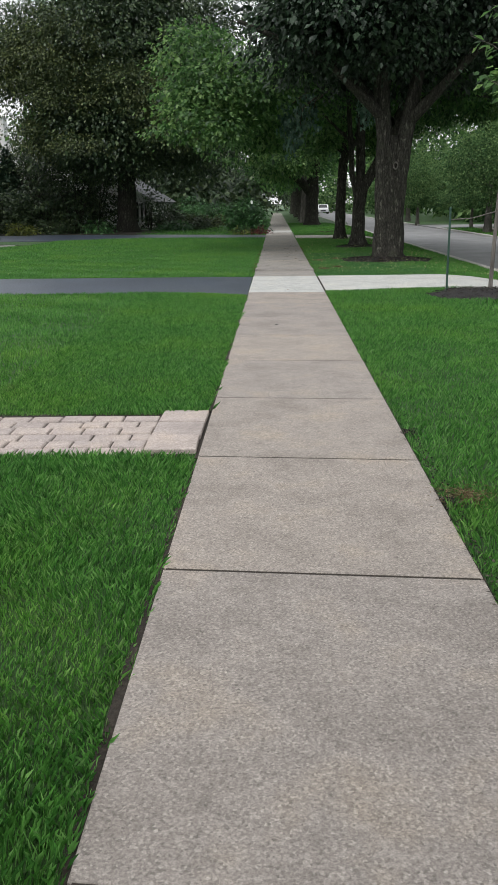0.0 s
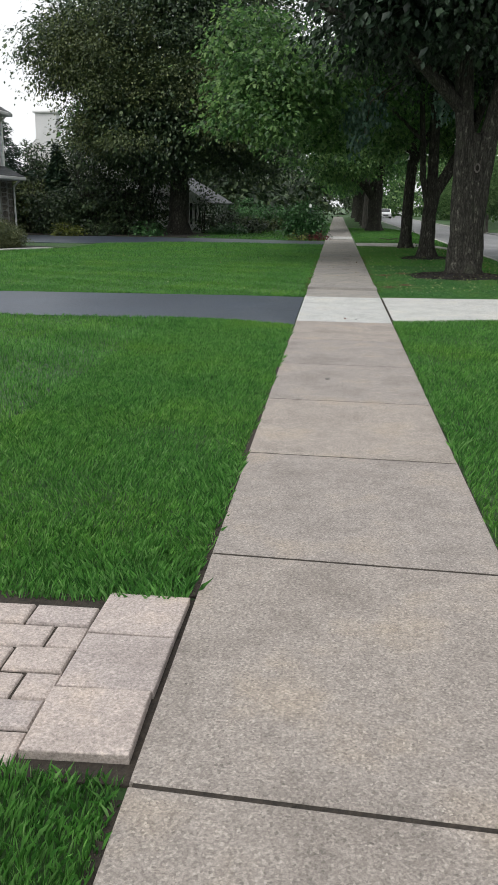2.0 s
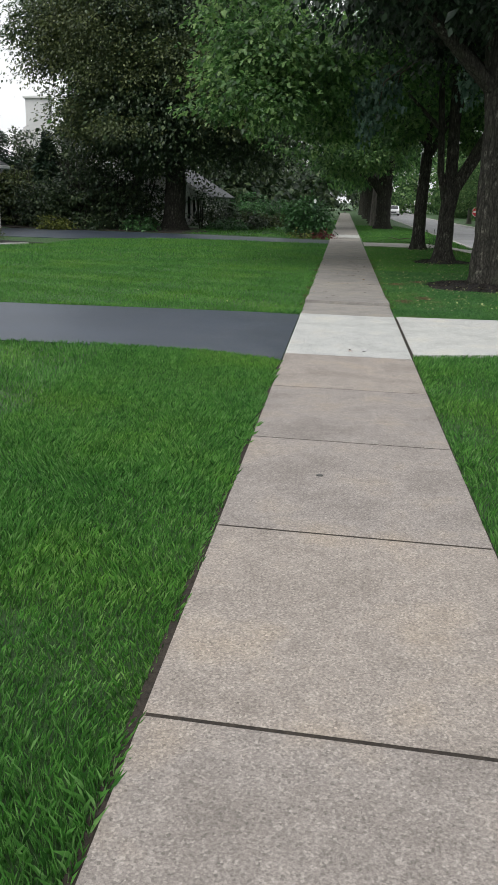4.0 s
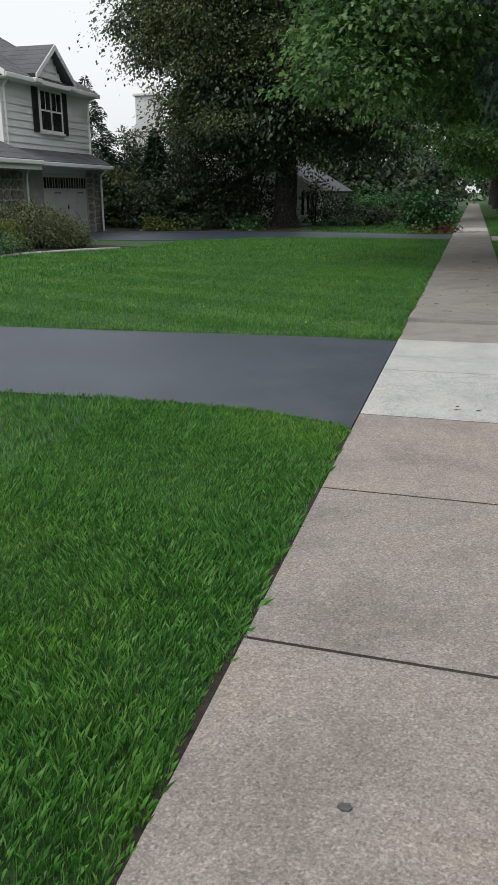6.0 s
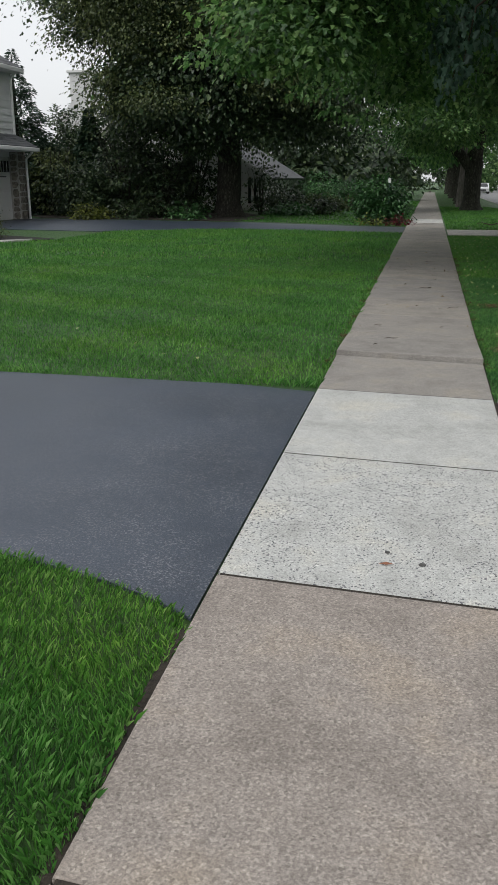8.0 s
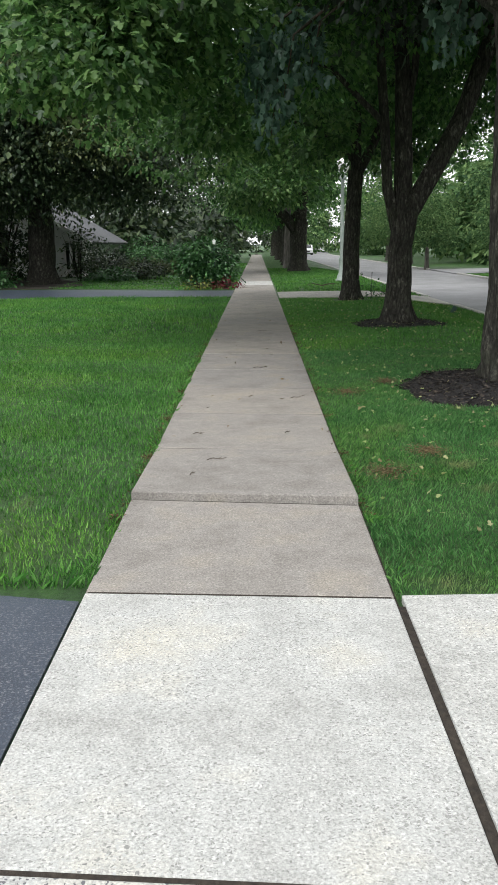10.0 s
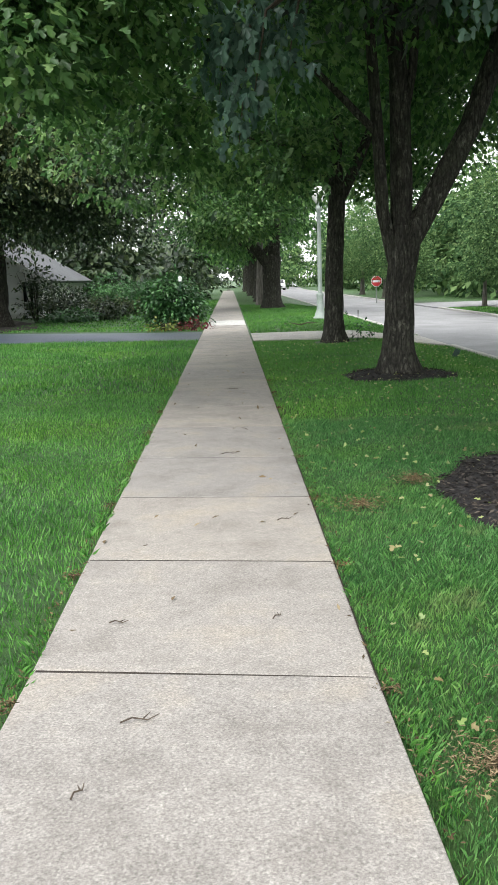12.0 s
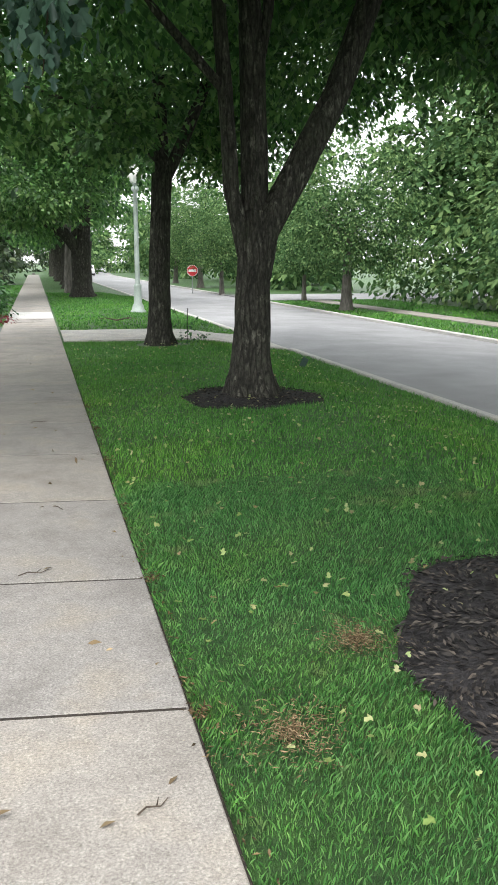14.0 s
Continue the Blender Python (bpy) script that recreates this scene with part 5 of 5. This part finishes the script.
part("windscreen", mesh_of("windscreen", [(-0.7, -1.22, 0.95), (0.7, -1.22, 0.95), (0.62, -0.62, 1.4), (-0.62, -0.62, 1.4)], [(0, 1, 2, 3)], M_GLASS), parent=cb)
for sx in (-0.62, 0.62):
    part("headlight", box_bm(sx - 0.16, sx + 0.16, -2.18, -2.1, 0.62, 0.74, 0.02), M_GLOBE, cb)
part("grille", box_bm(-0.4, 0.4, -2.17, -2.1, 0.42, 0.6, 0.01), M_SHUTTER, cb)
for sx in (-0.78, 0.78):
    for sy in (-1.35, 1.3):
        vs, fs = lathe([(0.0, -0.1), (0.2, -0.1), (0.31, -0.08), (0.31, 0.08), (0.2, 0.1), (0.0, 0.1)], 20)
        w = part("wheel", mesh_of("wheel", vs, fs, M_TYRE, True), parent=car)
        w.matrix_local = pose(sx, sy, 0.31, 0, 90, 0)
        vs, fs = lathe([(0.0, -0.11), (0.19, -0.105), (0.19, 0.105), (0.0, 0.11)], 16)
        part("rim", mesh_of("rim", vs, fs, M_STEEL, True), parent=w)

# ---- lawns ----
LEFT = "thick green lawn grass beside the walk"
turf("lawn_grass", -2.3, -0.615, -1.6, 11.75, 11000, 0.056, 0.0035, 201, lambda x, y: (x < -0.62 - 0.009 * (1.4 + np.sin(y * 2.3) + 0.7 * np.sin(y * 7.1))) & (y < drive_edge(x) + 0.01) & ~((x > -7) & (y > 2.68) & (y < 3.66) & (x < -0.62)), LEFT)
turf("lawn_grass", -9.0, -2.3, -1.0, 11.85, 3300, 0.056, 0.0085, 202, lambda x, y: ~((x > -7) & (y > 2.68) & (y < 3.66)) & (x > -2.4 - 0.42 * (y + 2.5)), LEFT, plain=True)
turf("lawn_grass", 0.62, 2.6, -1.4, 12.3, 5600, 0.054, 0.0044, 203, lambda x, y: (y < 11.8 + 0.25 * (x - 0.6)) & (x < 1.3 + 0.28 * (y + 2)), LEFT)
turf("lawn_grass", 2.6, 5.0, 3.0, 12.3, 1300, 0.07, 0.011, 204, None, LEFT)
turf("lawn_grass", -7.0, -0.615, 14.85, 25.0, 3000, 0.048, 0.008, 205, None, "green lawn between the two driveways", plain=True)
turf("lawn_grass", -12.0, -0.615, 25.0, 35.2, 700, 0.075, 0.017, 206, lambda x, y: ((y < 34.0 - 0.33 * (x + 0.63)) & ~((x < -6) & (y > 35.2 + (x + 6) * 0.5)) & ~((x < -9.2) & (y > 27 + (x + 11.9) * 0.9))), "green lawn between the two driveways", plain=True)
turf("lawn_grass", -12.0, -7.0, 14.95, 25.0, 900, 0.075, 0.016, 207, None, "green lawn between the two driveways", plain=True)
turf("lawn_grass", 0.62, 3.0, 14.7, 22.5, 9000, 0.041, 0.0034, 208, None, "green lawn strip with dry patches beside the walk", mat=M_GRASS_DRY)
turf("lawn_grass", 3.0, 4.96, 14.9, 33.0, 1500, 0.062, 0.012, 209, None, "green lawn strip between walk and street", plain=True)
turf("lawn_grass", 0.615, 3.0, 22.5, 33.1, 3000, 0.05, 0.008, 210, None, "green lawn strip between walk and street", plain=True)
turf("lawn_grass", 0.66, 4.96, 36.0, 60.0, 260, 0.07, 0.025, 211, None, "green lawn strip between walk and street")
turf("lawn_grass", -7.2, -0.64, 38.0, 75.0, 150, 0.06, 0.035, 212, lambda x, y: y > 37.95 - 0.42 * (x + 0.63), "green lawn beside the far walk")

# ragged fringe where the turf meets walk and drives, over a line of bare soil
FRINGE = "longer ragged grass along the edge of the lawn"


def ragged(x, y):
    return (np.sin(y * 3.1 + x * 2) + np.sin(y * 7.3) + np.sin(y * 17 + x * 9) > 0.1) & ~((x < 0) & (y > 2.6) & (y < 3.75))


for i, (x0, x1, y0, y1, n_, h_) in enumerate(((-0.675, -0.618, -1.6, 11.3, 3400, 0.064), (0.628, 0.7, -1.4, 11.7, 2200, 0.062), (0.628, 0.7, 14.7, 24, 2200, 0.052), (-0.68, -0.612, 14.85, 26, 2200, 0.06), (-6, -0.65, 14.85, 14.95, 1600, 0.06))):
    turf("grass_fringe", x0, x1, y0, y1, n_, h_, 0.003, 240 + i, ragged, FRINGE, 0.65)
turf("grass_fringe", -6, -0.66, 11.2, 11.92, 2200, 0.058, 0.0035, 246, lambda x, y: (np.abs(y - drive_edge(x) + 0.03) < 0.05) & ragged(y, x * 2), FRINGE, 0.5)
for x0, x1, y0, y1 in ((0.611, 0.62, -2, 11.7), (0.611, 0.62, 14.62, 30), (-0.645, -0.611, -2, 2.6), (-0.645, -0.611, 3.75, 11.3)):
    setting("soil_edge", box_bm(x0, x1, y0, y1, -0.1, -0.014), M_SOIL, "narrow line of bare soil along the walk", "soil")
verge = turf("lawn_grass", 11.1, 17.5, 18.0, 57.5, 110, 0.08, 0.04, 213, lambda x, y: (x < 13.1) | (x > 14.5), "mown verge grass beyond the street")
verge.location.z = -0.17

# fallen leaves and twigs
rng = np.random.default_rng(300)
k = 1300
x, y = rng.uniform(0.7, 4.6, k), rng.uniform(15.3, 32, k)
c = np.stack((x, y, ground_z(x, y) + 0.055 + rng.uniform(0, 0.02, k)), 1)
tagged(new("fallen_leaves", leaves("fallen_leaves", c, rng.normal(0, 1, (k, 3)) * (1, 1, 0.3), 0.032, M_FALLEN, rng, True, 0.0, 0.7)), "scattered fallen yellow-green leaves on the lawn strip", "leaves", kind="stuff")
k = 70
x, y = rng.uniform(-9, -0.8, k), rng.uniform(15.3, 33, k)
c = np.stack((x, y, ground_z(x, y) + 0.06 + rng.uniform(0, 0.02, k)), 1)
tagged(new("fallen_leaves", leaves("fallen_leaves", c, rng.normal(0, 1, (k, 3)) * (1, 1, 0.3), 0.032, M_FALLEN, rng, True, 0.0, 0.7)), "scattered fallen leaves on the lawn", "leaves", kind="stuff")
k = 70
x, y = rng.uniform(-0.58, 0.58, k), rng.uniform(16.2, 31, k)
c = np.stack((x, y, np.full(k, 0.006)), 1)
tagged(new("walk_litter", leaves("walk_litter", c, rng.normal(0, 1, (k, 3)) * (1, 1, 0.02), 0.05, M_DRYCHIP, rng, False, 0.0, 0.4)), "dry leaf scraps on the walk", "leaves", kind="stuff")

for x0, y0, y1, k in ((-0.64, 15.5, 24, 900), (0.64, 15.8, 26, 900), (0.65, 0.8, 3.4, 900)):
    x, y = x0 + rng.normal(0, 0.022, k), rng.uniform(y0, y1, k)
    y = y + 0.25 * np.sin(y * 5)
    c = np.stack((x, y, np.full(k, 0.0) + rng.uniform(-0.012, 0.012, k)), 1)
    tagged(new("edge_litter", leaves("edge_litter", c, rng.normal(0, 1, (k, 3)) * (1, 1, 0.1), 0.022, M_LITTER if y0 > 10 else M_CHIP, rng, False, 0.0, 0.35)), "crumbled soil and dry leaf litter along the walk's edge", "litter", kind="stuff")


def twig(x, y, z, a, s, label):
    t = thing("twig", label, "twig", "twigs on the walk", (x, y, z))
    t.rotation_euler = (0, 0, a)
    vs, fs = tube([(-0.09 * s, 0, 0.006), (-0.03 * s, 0.015 * s, 0.012), (0.04 * s, -0.01 * s, 0.006), (0.1 * s, 0.02 * s, 0.01)], [0.003, 0.003, 0.002, 0.0015], 5)
    part("stalk", mesh_of("stalk", vs, fs, M_TWIG), parent=t)
    vs, fs = tube([(0.02 * s, 0, 0.008), (0.06 * s, 0.05 * s, 0.01)], [0.003, 0.001], 5)
    part("side_shoot", mesh_of("side_shoot", vs, fs, M_TWIG), parent=t)


for x, y, a, s in ((-0.18, 16.79, 0.2, 1.1), (-0.35, 17.6, 0.0, 0.7), (-0.3, 16.4, 1.1, 0.6), (0.3, 17.6, 0.9, 0.6), (0.1, 20.9, 0.2, 1.3), (0.15, 24.9, 0.1, 1.4), (-0.05, 38.6, 0.3, 3.4), (0.15, 39.5, 0.0, 2.8), (0.25, 22.0, 2.0, 0.9), (0.42, 19.0, 0.4, 0.9)):
    twig(x, y, 0.046 - (y - 15.94) * 0.0355 if y < 17.1 else 0.002, a, s * (0.6 if y < 31 else 1), "small broken twig lying on the concrete walk")
lb = thing("fallen_branch", "small dead branch lying on the far lawn strip", "branch", at=(2.1, 38.2, 0.03))
for k, (dx, dy) in enumerate(((0.5, 0.1), (0.35, -0.25), (-0.45, 0.12))):
    vs, fs = tube([(0, 0, 0.02), (dx * 0.6, dy * 0.5, 0.08), (dx, dy, 0.05)], [0.018, 0.012, 0.005], 6)
    part("stick", mesh_of("stick", vs, fs, M_TWIG), parent=lb)
mk = thing("ground_marker", "small dark leaning marker by the curb", "marker", at=(4.2, 29.6, -0.16))
part("tag", box_bm(-0.05, 0.05, -0.01, 0.01, 0.0, 0.16, 0.004), M_STAKE, mk)
mk.rotation_euler = (0, 0.5, 0)
br = thing("fallen_leaf", "curled reddish dead leaf on the pale slab", "leaf", at=(0.02, 11.9, 0.004))
part("blade", mesh_of("blade", [(-0.03, 0, 0.003), (0, 0.007, 0.01), (0.033, 0.004, 0.004), (0, -0.007, 0.004)], [(0, 1, 2), (0, 2, 3)], surface("dead_leaf", (0.25, 0.1, 0.06), (0.4, 0.18, 0.1), 30, 3)), parent=br)
for px, py, pr in ((0.02, 12.02, 0.01), (0.16, 11.93, 0.014), (-0.165, 7.93, 0.018)):
    pb = thing("pebble", "dark flat stone chip on the walk", "pebble", "chips on the walk", (px, py, 0))
    part("stone_chip", prism_bm([(pr * math.cos(t * 1.05) * (1 + 0.2 * math.sin(t * 3)), pr * 0.8 * math.sin(t * 1.05)) for t in range(6)], 0.006, "z", 0.0), surface("chip_stone", (0.06, 0.06, 0.06), (0.12, 0.12, 0.11), 40, 4), pb)

# ---- walk slabs, pavers ----


def slab_mesh(L, W, T, e, skew, skew_far):
    def ring(i, z):
        return [(x, y - x * (skew if y < L / 2 else skew_far), z) for x, y in ((-W / 2 + i, i), (W / 2 - i, i), (W / 2 - i, L - i), (-W / 2 + i, L - i))]
    vs = ring(0, -T) + ring(0, -e) + ring(e * 0.35, -e * 0.3) + ring(e * 1.2, 0)
    fs = [(12, 13, 14, 15)]
    for k in range(3):
        for i in range(4):
            j = (i + 1) % 4
            fs.append((k * 4 + i, k * 4 + j, k * 4 + 4 + j, k * 4 + 4 + i))
    return vs, fs


walk_way = tagged(new("pavement"), "straight concrete walk of jointed slabs", "pavement", kind="structure")
JOINTS = [-6.53, -5.0, -3.48, -2.0, -0.5, 1.08, 2.6, 4.09, 5.62, 7.1, 8.62, 10.15, 11.66, 13.19, 14.72, 15.94, 17.13, 18.35, 19.59, 20.81, 22.2, 23.55, 24.9, 26.2, 27.5, 28.8, 30.1, 31.4, 32.75, 34.2, 35.7, 37.2]
while JOINTS[-1] < 120:
    JOINTS.append(JOINTS[-1] + 1.5)
for a, b in zip(JOINTS, JOINTS[1:]):
    lip = 15.9 < a < 16
    mat_ = M_APRON if 11.6 < a < 13 else M_APRON_FINE if 13 < a < 14 or 40 < a < 42 else M_WALK if a < 14.6 else M_WALK_FAR
    vs, fs = slab_mesh(b - a - 0.017, 1.22, 0.12, 0.005, 0.075 if a < 15.9 else 0.13, 0.075 if a < 14.5 else 0.13)
    s = part("slab", mesh_of("slab", vs, fs, mat_), parent=walk_way)
    s.location = (0, a + 0.0085, 0.044 if lip else 0.0)
    s.rotation_euler = (-0.0355 if lip else 0.0, 0, 0)
part("joint_sand", box_bm(-0.6, 0.6, -6, 110, -0.06, -0.0035), M_SOIL, walk_way, "dark sand and soil filling the joints")
gap = part("expansion_joint", box_bm(0.612, 0.642, 11.7, 14.6, -0.1, -0.005), M_SOIL, walk_way)

pav = tagged(new("paver_path"), "tumbled concrete paver path meeting the walk", "path", kind="structure")
rng = np.random.default_rng(77)


def paver(x0, x1, y0, y1, z, e=0.012):
    vs, fs = slab_mesh(y1 - y0, x1 - x0, 0.08, e, 0.0, 0.0)
    p = part("paver", mesh_of("paver", vs, fs, M_PAVER), parent=pav)
    p.location = ((x0 + x1) / 2, y0, z)
    p.rotation_euler = (rng.normal(0, 0.006), rng.normal(0, 0.006), rng.normal(0, 0.008))


for y0, y1 in ((2.74, 3.05), (3.055, 3.385), (3.39, 3.69)):
    paver(-0.935, -0.632, y0, y1, 0.012, 0.005)
for r in range(6):
    x = -0.95 - (0.0 if r % 2 else 0.12)
    y = 2.7 + r * 0.152
    if r % 2 == 0:
        paver(-1.06, -0.945, y, y + 0.139, -0.004)
        x = -1.07
    while x > -6.5:
        w = rng.choice((0.21, 0.24, 0.16), p=(0.5, 0.3, 0.2))
        paver(x - w + 0.01, x, y, y + 0.139, -0.004 + rng.normal(0, 0.002))
        x -= w
setting("paver_bed", box_bm(-6.6, -0.612, 2.66, 3.72, -0.1, -0.018), M_SOIL, "dark sand between the pavers", "soil")
